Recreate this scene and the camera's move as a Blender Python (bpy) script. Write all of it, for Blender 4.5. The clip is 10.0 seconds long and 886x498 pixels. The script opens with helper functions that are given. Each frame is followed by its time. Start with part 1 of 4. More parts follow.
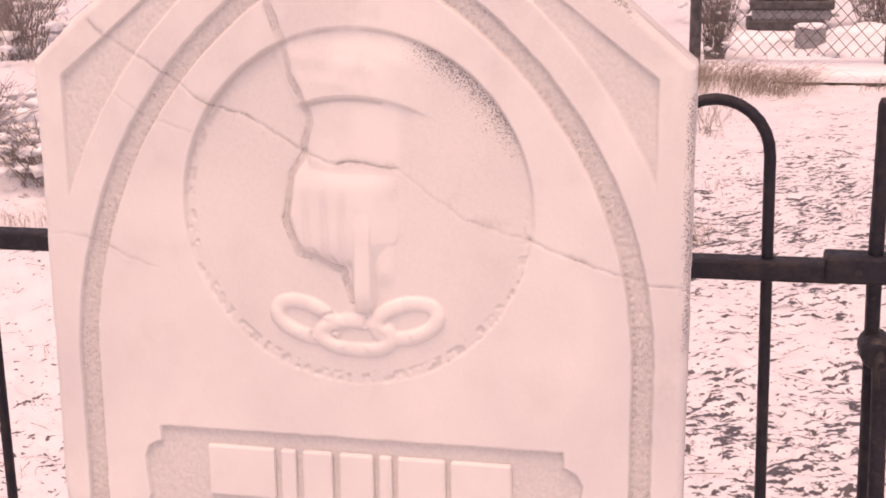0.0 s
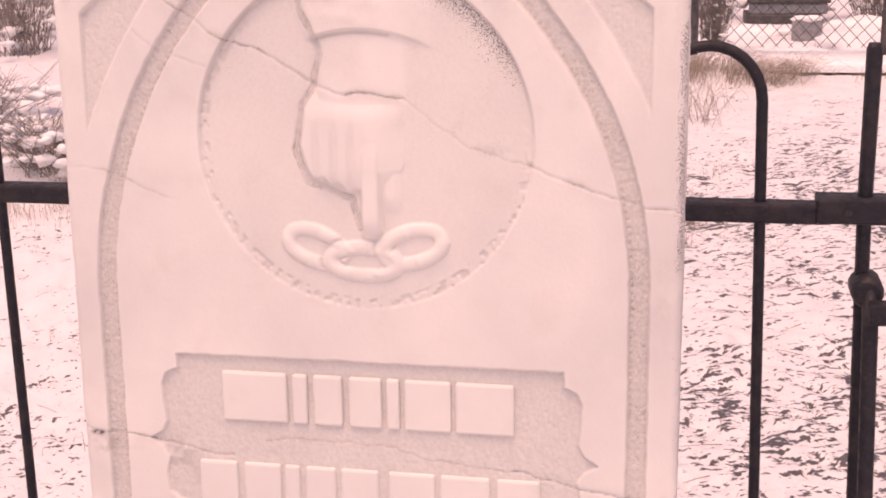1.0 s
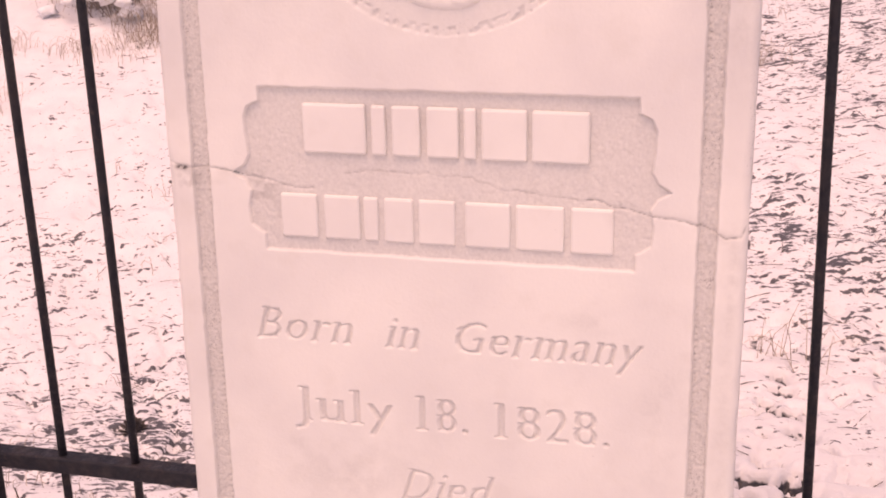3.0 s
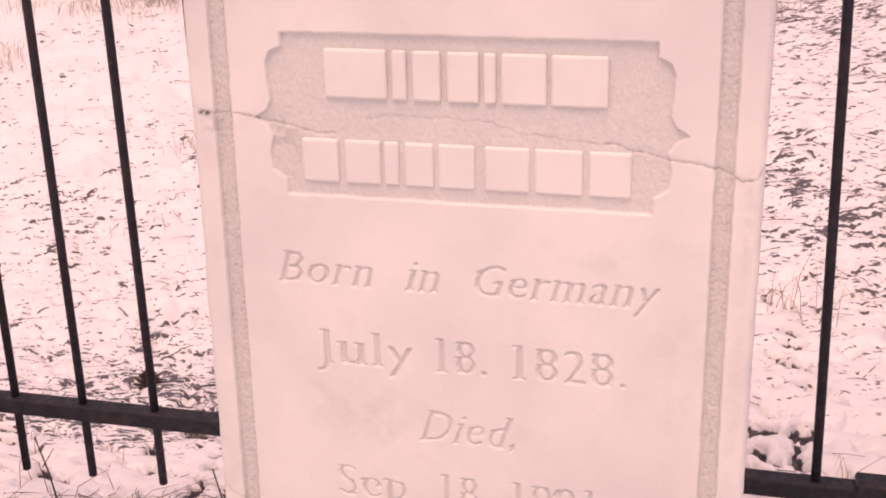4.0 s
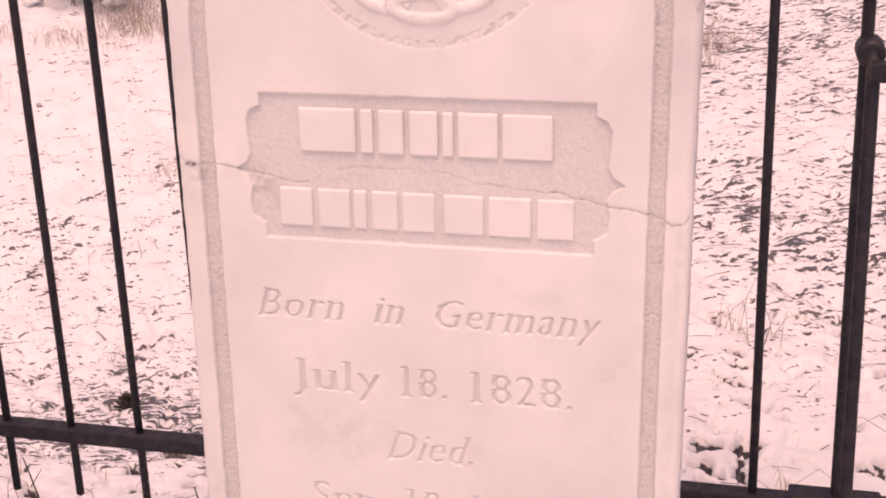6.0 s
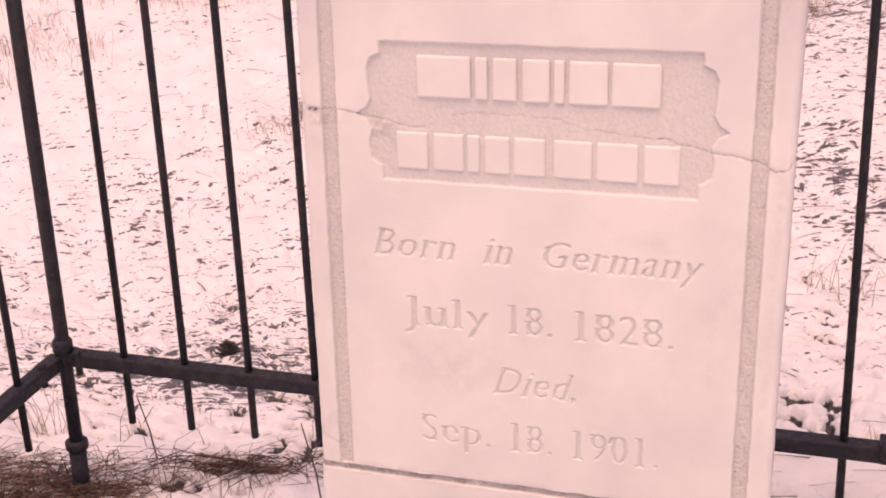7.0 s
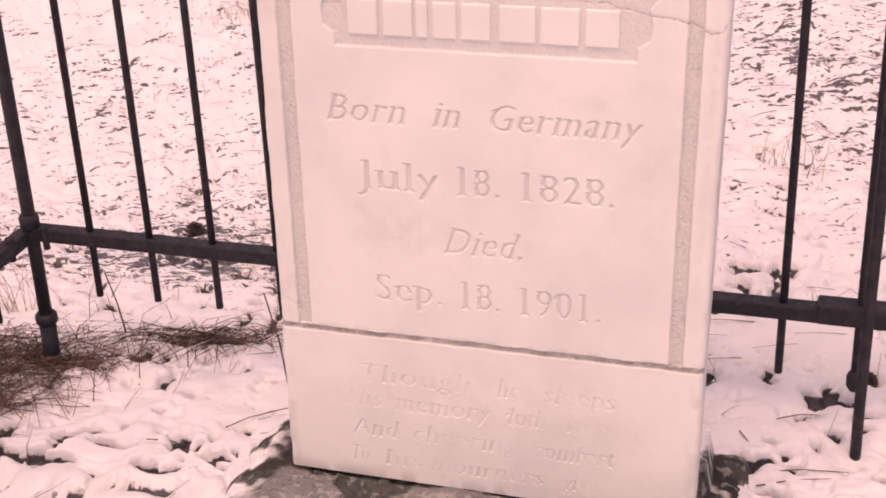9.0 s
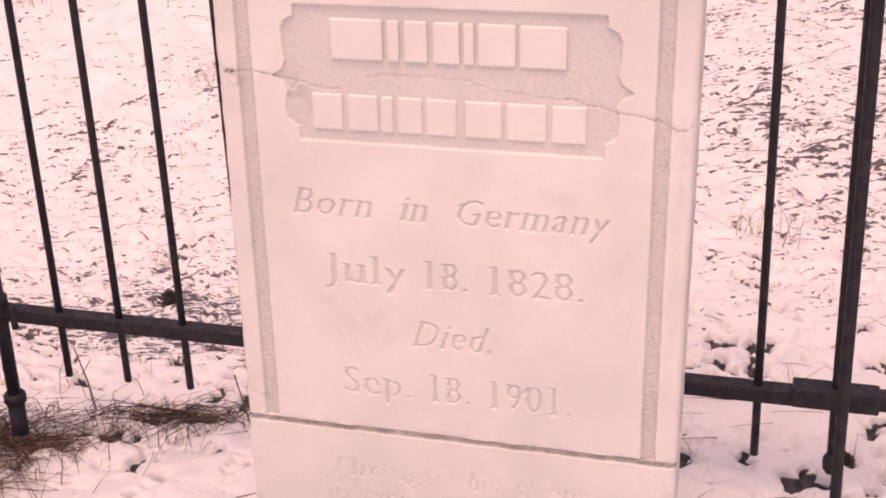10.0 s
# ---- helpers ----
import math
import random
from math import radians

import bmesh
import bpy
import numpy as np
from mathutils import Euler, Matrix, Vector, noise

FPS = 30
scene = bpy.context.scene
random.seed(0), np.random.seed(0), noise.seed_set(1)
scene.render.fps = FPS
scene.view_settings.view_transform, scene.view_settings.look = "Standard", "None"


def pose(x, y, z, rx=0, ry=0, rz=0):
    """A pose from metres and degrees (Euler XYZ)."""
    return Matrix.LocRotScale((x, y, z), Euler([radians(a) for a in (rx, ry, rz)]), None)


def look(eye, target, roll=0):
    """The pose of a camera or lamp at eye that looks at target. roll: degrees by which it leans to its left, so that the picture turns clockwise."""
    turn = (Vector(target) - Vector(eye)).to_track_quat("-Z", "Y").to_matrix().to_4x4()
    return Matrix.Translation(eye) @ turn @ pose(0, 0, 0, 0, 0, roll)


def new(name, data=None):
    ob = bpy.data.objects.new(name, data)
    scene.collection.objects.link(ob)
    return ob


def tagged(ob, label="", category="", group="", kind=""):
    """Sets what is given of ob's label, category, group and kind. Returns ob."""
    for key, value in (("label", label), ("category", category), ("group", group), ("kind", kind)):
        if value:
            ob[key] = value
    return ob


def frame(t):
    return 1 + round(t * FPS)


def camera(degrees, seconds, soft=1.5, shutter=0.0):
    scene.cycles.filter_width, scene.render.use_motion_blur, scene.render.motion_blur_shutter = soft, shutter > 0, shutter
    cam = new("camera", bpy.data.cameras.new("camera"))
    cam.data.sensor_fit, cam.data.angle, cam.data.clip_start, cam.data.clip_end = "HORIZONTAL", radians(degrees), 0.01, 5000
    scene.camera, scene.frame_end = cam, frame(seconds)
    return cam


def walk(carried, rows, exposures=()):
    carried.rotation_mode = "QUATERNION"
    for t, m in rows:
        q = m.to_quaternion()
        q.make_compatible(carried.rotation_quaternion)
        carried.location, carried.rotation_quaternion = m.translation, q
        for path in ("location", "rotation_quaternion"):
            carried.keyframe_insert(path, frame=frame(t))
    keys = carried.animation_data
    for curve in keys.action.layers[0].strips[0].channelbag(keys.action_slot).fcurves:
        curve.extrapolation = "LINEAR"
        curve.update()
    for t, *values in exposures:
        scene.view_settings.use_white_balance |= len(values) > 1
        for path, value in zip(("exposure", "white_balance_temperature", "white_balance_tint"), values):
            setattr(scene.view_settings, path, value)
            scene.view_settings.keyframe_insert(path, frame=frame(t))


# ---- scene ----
cam = camera(38.0, 10.0, soft=1.8)
EXPOSURE, KELVIN, TINT = 0.6, 10800, 51
# seconds, eye x y z, pitch, roll, yaw
PATH = [
    (0.0, 0.2702, -0.8999, 1.2291, -15.97, 1.10, 11.73),
    (0.5, 0.2697, -0.9275, 1.2080, -15.56, 1.20, 11.25),
    (1.0, 0.2768, -0.9566, 1.1808, -15.74, 1.37, 11.63),
    (1.5, 0.2748, -0.9702, 1.1478, -17.30, 1.37, 12.14),
    (2.0, 0.2736, -0.9933, 1.1210, -19.05, 1.43, 12.56),
    (2.5, 0.2689, -1.0005, 1.0934, -20.05, 1.55, 13.24),
    (3.0, 0.2667, -1.0140, 1.0689, -21.17, 1.73, 14.02),
    (3.2, 0.2664, -1.0125, 1.0690, -22.32, 1.86, 14.22),
    (4.3, 0.2582, -1.0507, 1.0575, -22.83, 1.83, 14.25),
    (4.5, 0.2606, -1.0586, 1.0621, -22.74, 1.76, 14.13),
    (5.0, 0.2730, -1.0902, 1.0781, -23.64, 1.43, 10.07),
    (5.5, 0.2913, -1.1097, 1.1053, -24.11, 1.29, 9.24),
    (6.0, 0.2954, -1.1457, 1.1298, -22.14, 1.63, 12.88),
    (6.2, 0.2894, -1.1536, 1.1318, -22.21, 1.83, 13.57),
    (7.3, 0.2803, -1.2305, 1.1268, -24.24, 2.22, 16.95),
    (7.5, 0.2795, -1.2288, 1.1202, -24.83, 2.37, 16.81),
    (8.0, 0.2913, -1.2502, 1.1157, -26.13, 2.22, 16.36),
    (8.5, 0.3064, -1.2648, 1.1130, -27.31, 2.01, 15.73),
    (9.0, 0.3242, -1.2738, 1.1179, -28.10, 2.00, 15.29),
    (9.5, 0.3317, -1.2748, 1.1370, -27.51, 1.95, 14.58),
    (10.0, 0.3337, -1.2280, 1.1623, -26.28, 1.95, 14.57),
]
walk(cam, [(t, pose(x, y, z, 90 + pitch, roll, yaw)) for t, x, y, z, pitch, roll, yaw in PATH],
     exposures=[(0.0, EXPOSURE, KELVIN, TINT), (10.0, EXPOSURE, KELVIN, TINT)])

# ---- overcast winter daylight ----
world = bpy.data.worlds.new("winter_sky")
scene.world = world
world.use_nodes = True
wn = world.node_tree
sky = wn.nodes.new("ShaderNodeTexSky")
sky.sky_type = "NISHITA"
sky.sun_disc = False
SUN_ELEV, SUN_AZ = radians(74), radians(190)
sky.sun_elevation, sky.sun_rotation = SUN_ELEV, SUN_AZ
wn.links.new(sky.outputs["Color"], wn.nodes["Background"].inputs["Color"])
wn.nodes["Background"].inputs["Strength"].default_value = 0.12
sun = new("sun", bpy.data.lights.new("sun", "SUN"))
sun.data.energy, sun.data.angle, sun.data.color = 1.5, radians(50), (1.0, 0.95, 0.88)
sun.matrix_world = look((0, 0, 0), (-math.sin(SUN_AZ) * math.cos(SUN_ELEV), -math.cos(SUN_AZ) * math.cos(SUN_ELEV), -math.sin(SUN_ELEV)))


# ---- materials ----
def material(name, colour, rough=0.6, metal=0.0):
    m = bpy.data.materials.new(name)
    m.use_nodes = True
    b = m.node_tree.nodes["Principled BSDF"]
    b.inputs["Base Color"].default_value = (*colour, 1)
    b.inputs["Roughness"].default_value = rough
    b.inputs["Metallic"].default_value = metal
    return m


def nd(m, kind, **values):
    n = m.node_tree.nodes.new(kind)
    for key, v in values.items():
        n.inputs[key.replace("_", " ")].default_value = v
    return n


def noise_fac(m, scale, detail=4.0, lo=0.35, hi=0.65, stretch=(1, 1, 1), turn=0.0):
    co = m.node_tree.nodes.new("ShaderNodeTexCoord")
    mp = nd(m, "ShaderNodeMapping", Scale=stretch)
    n = nd(m, "ShaderNodeTexNoise", Scale=scale, Detail=detail)
    r = nd(m, "ShaderNodeMapRange", From_Min=lo, From_Max=hi)
    lk = m.node_tree.links
    rot = nd(m, "ShaderNodeMapping", Rotation=(0, 0, -turn))
    lk.new(co.outputs["Object"], rot.inputs["Vector"])
    lk.new(rot.outputs["Vector"], mp.inputs["Vector"])
    lk.new(mp.outputs["Vector"], n.inputs["Vector"])
    lk.new(n.outputs["Fac"], r.inputs["Value"])
    return r.outputs["Result"]


def attr(m, name):
    a = m.node_tree.nodes.new("ShaderNodeAttribute")
    a.attribute_name = name
    return a.outputs["Fac"]


def mix(m, fac, a, b):
    n = m.node_tree.nodes.new("ShaderNodeMix")
    n.data_type = "RGBA"
    for sock, v in ((n.inputs[0], fac), (n.inputs[6], a), (n.inputs[7], b)):
        if isinstance(v, (tuple, float, int)):
            sock.default_value = (*v, 1) if isinstance(v, tuple) else v
        else:
            m.node_tree.links.new(v, sock)
    return n.outputs[2]


def times(m, a, b):
    n = m.node_tree.nodes.new("ShaderNodeMath")
    n.operation = "MULTIPLY"
    for sock, v in zip(n.inputs, (a, b)):
        if isinstance(v, (float, int)):
            sock.default_value = v
        else:
            m.node_tree.links.new(v, sock)
    return n.outputs[0]


def shade(m, colour=None, rough=None, bump=None, strength=0.3, distance=0.002):
    b = m.node_tree.nodes["Principled BSDF"]
    if colour is not None:
        m.node_tree.links.new(colour, b.inputs["Base Color"])
    if rough is not None:
        m.node_tree.links.new(rough, b.inputs["Roughness"])
    if bump is not None:
        n = nd(m, "ShaderNodeBump", Strength=strength, Distance=distance)
        m.node_tree.links.new(bump, n.inputs["Height"])
        m.node_tree.links.new(n.outputs["Normal"], b.inputs["Normal"])
    return m


def make_marble():
    m = material("marble", (0.8, 0.79, 0.77), 0.5)
    c = mix(m, noise_fac(m, 7, 5, 0.42, 0.72), (0.76, 0.75, 0.72), (0.66, 0.65, 0.64))
    c = mix(m, times(m, noise_fac(m, 2.6, 7, 0.56, 0.70), 0.5), c, (0.50, 0.49, 0.50))
    c = mix(m, times(m, noise_fac(m, 30, 5, 0.55, 0.75), 0.25), c, (0.60, 0.57, 0.52))
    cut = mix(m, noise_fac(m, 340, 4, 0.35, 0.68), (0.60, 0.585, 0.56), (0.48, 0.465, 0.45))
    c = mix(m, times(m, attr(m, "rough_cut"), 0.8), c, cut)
    c = mix(m, times(m, attr(m, "stain_shade"), 0.8), c, (0.36, 0.345, 0.33))
    dot = m.node_tree.nodes.new("ShaderNodeMath")
    dot.operation = "ADD"
    m.node_tree.links.new(times(m, attr(m, "speckle"), 0.22), dot.inputs[0])
    m.node_tree.links.new(noise_fac(m, 900, 3, 0.0, 1.0), dot.inputs[1])
    dots = nd(m, "ShaderNodeMapRange", From_Min=0.735, From_Max=0.80)
    m.node_tree.links.new(dot.outputs[0], dots.inputs["Value"])
    c = mix(m, times(m, dots.outputs["Result"], 0.80), c, (0.12, 0.11, 0.115))
    c = mix(m, times(m, attr(m, "crack"), noise_fac(m, 240, 5, 0.22, 0.56)), c, (0.10, 0.090, 0.090))
    return shade(m, c, None, noise_fac(m, 300, 4, 0.3, 0.7), 0.10, 0.0004)


def make_iron():
    m = material("black_iron", (0.02, 0.018, 0.02), 0.5, 0.2)
    c = mix(m, noise_fac(m, 40, 6, 0.45, 0.7), (0.011, 0.012, 0.020), (0.030, 0.024, 0.028))
    c = mix(m, times(m, noise_fac(m, 90, 5, 0.60, 0.76), 0.45), c, (0.10, 0.080, 0.08))
    return shade(m, c, noise_fac(m, 90, 4, -0.2, 0.9), noise_fac(m, 260, 4), 0.5, 0.0008)


def plus(m, a, b):
    n = m.node_tree.nodes.new("ShaderNodeMath")
    n.operation = "ADD"
    m.node_tree.links.new(a, n.inputs[0])
    m.node_tree.links.new(b, n.inputs[1])
    return n.outputs[0]


def ramp(m, value, lo, hi):
    n = nd(m, "ShaderNodeMapRange", From_Min=lo, From_Max=hi)
    m.node_tree.links.new(value, n.inputs["Value"])
    return n.outputs["Result"]


def make_ground():
    m = material("snowy_ground", (0.85, 0.86, 0.88), 0.6)
    snow = mix(m, noise_fac(m, 11, 5), (0.72, 0.725, 0.752), (0.655, 0.66, 0.69))
    soil = mix(m, noise_fac(m, 60, 5, 0.4, 0.6), (0.008, 0.010, 0.020), (0.030, 0.033, 0.048))
    soil = mix(m, noise_fac(m, 170, 4, 0.60, 0.68, (1, 2.2, 1)), soil, (0.12, 0.095, 0.085))
    torn = plus(m, times(m, attr(m, "bare"), 0.60), times(m, noise_fac(m, 75, 5, 0.0, 1.0, (1, 1.7, 1)), 0.40))
    c = mix(m, times(m, ramp(m, torn, 0.40, 0.52), 0.96), snow, soil)
    flecks = plus(m, times(m, noise_fac(m, 38, 5, 0.0, 1.0, (0.60, 1.9, 1), 0.38), 0.62), times(m, noise_fac(m, 95, 4, 0.0, 1.0, (0.8, 1.5, 1), -0.2), 0.38))
    flecks = plus(m, plus(m, flecks, times(m, noise_fac(m, 8, 3, 0.0, 1.0), 0.22)), times(m, attr(m, "fleck"), 0.10))
    c = mix(m, times(m, ramp(m, flecks, 0.712, 0.752), 0.94), c, (0.036, 0.037, 0.050))
    peat = mix(m, noise_fac(m, 90, 5, 0.38, 0.62), (0.016, 0.014, 0.016), (0.085, 0.058, 0.046))
    heap = plus(m, times(m, attr(m, "litter"), 0.55), noise_fac(m, 38, 5, 0.0, 1.0, (1, 1.8, 1)))
    c = mix(m, ramp(m, heap, 0.82, 0.89), c, peat)
    return shade(m, c, None, noise_fac(m, 150, 5), 0.30, 0.003)


def make_plain(name, a, b, scale, rough=0.8, bump=0.3, dist=0.002):
    m = material(name, a, rough)
    return shade(m, mix(m, noise_fac(m, scale, 5, 0.38, 0.62), a, b), None, noise_fac(m, scale * 4, 4), bump, dist)


def make_rock():
    m = material("lichened_rock", (0.2, 0.2, 0.19), 0.85)
    c = mix(m, noise_fac(m, 16, 6, 0.4, 0.6), (0.022, 0.026, 0.027), (0.075, 0.082, 0.076))
    c = mix(m, noise_fac(m, 70, 6, 0.54, 0.60), c, (0.19, 0.205, 0.185))
    c = mix(m, noise_fac(m, 9, 4, 0.54, 0.62), c, (0.035, 0.032, 0.03))
    c = mix(m, attr(m, "snow"), c, (0.84, 0.85, 0.87))
    return shade(m, c, None, noise_fac(m, 120, 6), 0.8, 0.006)


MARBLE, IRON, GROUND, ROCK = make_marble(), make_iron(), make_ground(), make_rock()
SNOW = make_plain("fresh_snow", (0.86, 0.865, 0.88), (0.80, 0.805, 0.83), 25, 0.6, 0.3, 0.004)


def make_stalks(name, dark, light, tip):
    m = material(name, light, 0.75)
    geo = m.node_tree.nodes.new("ShaderNodeNewGeometry")
    c = mix(m, ramp(m, geo.outputs["Random Per Island"], 0.0, 0.8), dark, light)
    c = mix(m, ramp(m, geo.outputs["Random Per Island"], 0.78, 0.95), c, tip)
    return shade(m, mix(m, times(m, noise_fac(m, 60, 4), 0.4), c, dark))


STRAW = make_stalks("dry_grass", (0.22, 0.175, 0.145), (0.46, 0.385, 0.315), (0.58, 0.50, 0.42))
NEEDLE = make_stalks("dead_needles", (0.030, 0.018, 0.018), (0.16, 0.090, 0.066), (0.36, 0.26, 0.20))
TWIG = make_plain("dark_twig", (0.05, 0.042, 0.042), (0.10, 0.08, 0.07), 30)
BRUSH = make_plain("grey_brush", (0.16, 0.14, 0.14), (0.26, 0.22, 0.20), 12)
CONCRETE = make_plain("weathered_concrete", (0.26, 0.22, 0.17), (0.15, 0.125, 0.10), 18, 0.9, 0.5, 0.006)
GREY_STONE = make_plain("grey_granite", (0.34, 0.34, 0.35), (0.24, 0.24, 0.25), 40, 0.7)
DARK_STONE = make_plain("dark_granite", (0.10, 0.095, 0.10), (0.05, 0.048, 0.05), 30, 0.6)


# ---- building helpers ----
def part(name, src, mat, parent=None, label="", smooth=False):
    if isinstance(src, bmesh.types.BMesh):
        me = bpy.data.meshes.new(name)
        src.to_mesh(me)
        src.free()
    else:
        me = src
    me.materials.clear()
    me.materials.append(mat)
    if smooth:
        me.polygons.foreach_set("use_smooth", [True] * len(me.polygons))
    ob = new(name, me)
    if parent is not None:
        ob.parent = parent
    if label:
        ob["label"] = label
    return ob


def grid_mesh(name, verts, nr, nc, extra=()):
    """A mesh of nr x nc points in rows, plus further quads."""
    i = np.arange(nr * nc).reshape(nr, nc)
    q = np.stack([i[:-1, :-1], i[:-1, 1:], i[1:, 1:], i[1:, :-1]], -1).reshape(-1, 4)
    if len(extra):
        q = np.concatenate([q, np.asarray(extra)])
    me = bpy.data.meshes.new(name)
    me.vertices.add(len(verts))
    me.vertices.foreach_set("co", np.asarray(verts, dtype=np.float32).ravel())
    me.loops.add(q.size)
    me.loops.foreach_set("vertex_index", q.ravel().astype(np.int32))
    me.polygons.add(len(q))
    me.polygons.foreach_set("loop_start", (np.arange(len(q)) * 4).astype(np.int32))
    me.polygons.foreach_set("use_smooth", np.ones(len(q), dtype=bool))
    me.update(calc_edges=True)
    me.validate()
    return me


def put_attr(me, name, values):
    a = me.attributes.new(name, "FLOAT", "POINT")
    a.data.foreach_set("value", np.asarray(values, dtype=np.float32).ravel())


def hash2(ix, iy, seed):
    h = (ix * 374761393 + iy * 668265263 + seed * 974711) & 0x7FFFFFFF
    h = ((h ^ (h >> 13)) * 1274126177) & 0x7FFFFFFF
    return ((h ^ (h >> 16)) & 0xFFFF) / 65535.0


def vnoise(x, y, seed=0):
    """Smooth value noise in 0..1."""
    x0, y0 = np.floor(x).astype(np.int64), np.floor(y).astype(np.int64)
    fx, fy = x - x0, y - y0
    fx, fy = fx * fx * (3 - 2 * fx), fy * fy * (3 - 2 * fy)
    a, b = hash2(x0, y0, seed), hash2(x0 + 1, y0, seed)
    c, d = hash2(x0, y0 + 1, seed), hash2(x0 + 1, y0 + 1, seed)
    return (a * (1 - fx) + b * fx) * (1 - fy) + (c * (1 - fx) + d * fx) * fy


def fbm(x, y, seed=0, octaves=4):
    v, amp, tot = 0.0, 1.0, 0.0
    for k in range(octaves):
        v = v + amp * vnoise(x * 2 ** k + 17.3 * k, y * 2 ** k - 9.1 * k, seed + k)
        tot += amp
        amp *= 0.5
    return v / tot


def sstep(a, b, x):
    t = np.clip((x - a) / (b - a), 0, 1)
    return t * t * (3 - 2 * t)


def band(x, lo, hi, soft):
    return sstep(lo - soft, lo + soft, x) * (1 - sstep(hi - soft, hi + soft, x))


def add_box(bm, x0, x1, y0, y1, z0, z1, bevel=0.0):
    r = bmesh.ops.create_cube(bm, size=1, matrix=Matrix.Translation(((x0 + x1) / 2, (y0 + y1) / 2, (z0 + z1) / 2)) @ Matrix.Diagonal((x1 - x0, y1 - y0, z1 - z0, 1)))
    if bevel:
        edges = list({e for v in r["verts"] for e in v.link_edges})
        bmesh.ops.bevel(bm, geom=edges, offset=bevel, segments=2, affect="EDGES", profile=0.5)
    return bm


def tube(points, radius, sides=10, flat=1.0):
    """A bar along a line of points, closed at the ends; radius may be a list."""
    bm = bmesh.new()
    pts = [Vector(p) for p in points]
    radii = radius if isinstance(radius, (list, tuple)) else [radius] * len(pts)
    rings = []
    up = Vector((0, 1, 0.02)).normalized()
    for i, p in enumerate(pts):
        d = (pts[min(i + 1, len(pts) - 1)] - pts[max(i - 1, 0)]).normalized()
        a = d.cross(up)
        if a.length < 0.05:
            a = d.cross(Vector((1, 0, 0)))
        a.normalize()
        b = a.cross(d).normalized()
        rings.append([bm.verts.new(p + radii[i] * (math.cos(k * math.tau / sides) * a + flat * math.sin(k * math.tau / sides) * b)) for k in range(sides)])
    for r0, r1 in zip(rings, rings[1:]):
        for k in range(sides):
            f = bm.faces.new((r0[k], r0[(k + 1) % sides], r1[(k + 1) % sides], r1[k]))
            f.smooth = True
    bm.faces.new(rings[0][::-1])
    bm.faces.new(rings[-1])
    bmesh.ops.recalc_face_normals(bm, faces=bm.faces)
    return bm


def strands(name, lines, mat, sides=3):
    """Many thin stalks in one mesh: each a list of points and a thickness at root and tip."""
    verts, faces = [], []
    for pts, r0, r1 in lines:
        n = len(pts)
        base = len(verts)
        for i, p in enumerate(pts):
            d = np.subtract(pts[min(i + 1, n - 1)], pts[max(i - 1, 0)])
            d = d / (np.linalg.norm(d) + 1e-9)
            a = np.cross(d, (0.3, 0.2, 0.93) if abs(d[2]) < 0.8 else (1, 0.1, 0))
            a /= np.linalg.norm(a) + 1e-9
            b = np.cross(d, a)
            r = r0 + (r1 - r0) * i / (n - 1)
            for k in range(sides):
                an = k * math.tau / sides
                verts.append(tuple(np.add(p, r * (math.cos(an) * a + math.sin(an) * b))))
        for i in range(n - 1):
            for k in range(sides):
                o, o2 = base + i * sides, base + (i + 1) * sides
                faces.append((o + k, o + (k + 1) % sides, o2 + (k + 1) % sides, o2 + k))
    me = bpy.data.meshes.new(name)
    me.from_pydata(verts, [], faces)
    return part(name, me, mat)


# ---- the ground: one snowy sheet that rises behind the grave ----
def ground_base(x, y):
    left = 1 / (1 + np.exp((x + 0.35) / 0.16))
    z = -0.005 + 0.0 * x + 0.115 * np.clip(y - 1.35, 0, 3.3)
    z = z + 0.03 * np.exp(-((x - 0.3) / 0.5) ** 2 - ((y - 0.7) / 0.4) ** 2)
    z = z - left * 0.285 * np.exp(-((y - 1.45) / 0.85) ** 2) - left * 0.02
    z = z + left * 0.12 * sstep(2.3, 4.2, y)
    z = z + 0.012 * np.clip(y - 4.65, 0, 60) - 0.02 * np.clip(-y - 1, 0, 40)
    return z


def pile(x, y):
    """Where dead needles lie at the foot of the corner post."""
    tear = 0.45 + 1.1 * fbm(x * 11, y * 15, 401, 3)
    a = np.exp(-((x + 1.0) / 0.16) ** 2 - ((y - 0.22) / 0.17) ** 2) + 0.6 * np.exp(-((x + 0.82) / 0.10) ** 2 - ((y - 0.36) / 0.05) ** 2)
    a = a + 0.7 * np.exp(-((x + 0.62) / 0.15) ** 2 - ((y - 0.47) / 0.045) ** 2) + 0.5 * np.exp(-((x + 0.36) / 0.07) ** 2 - ((y - 0.52) / 0.05) ** 2)
    return a * tear


def pillows(x, y):
    """Soft snow with rounded crowns, low where it has sunk into pits."""
    wx, wy = x + 0.05 * (fbm(x * 9, y * 9, 71, 2) - 0.5), y + 0.04 * (fbm(x * 9 + 5, y * 9, 73, 2) - 0.5)
    return 0.55 * vnoise(wx * 29, wy * 34, 5) + 0.30 * vnoise(wx * 58 + 9, wy * 66, 6) + 0.15 * vnoise(wx * 95, wy * 110, 7)


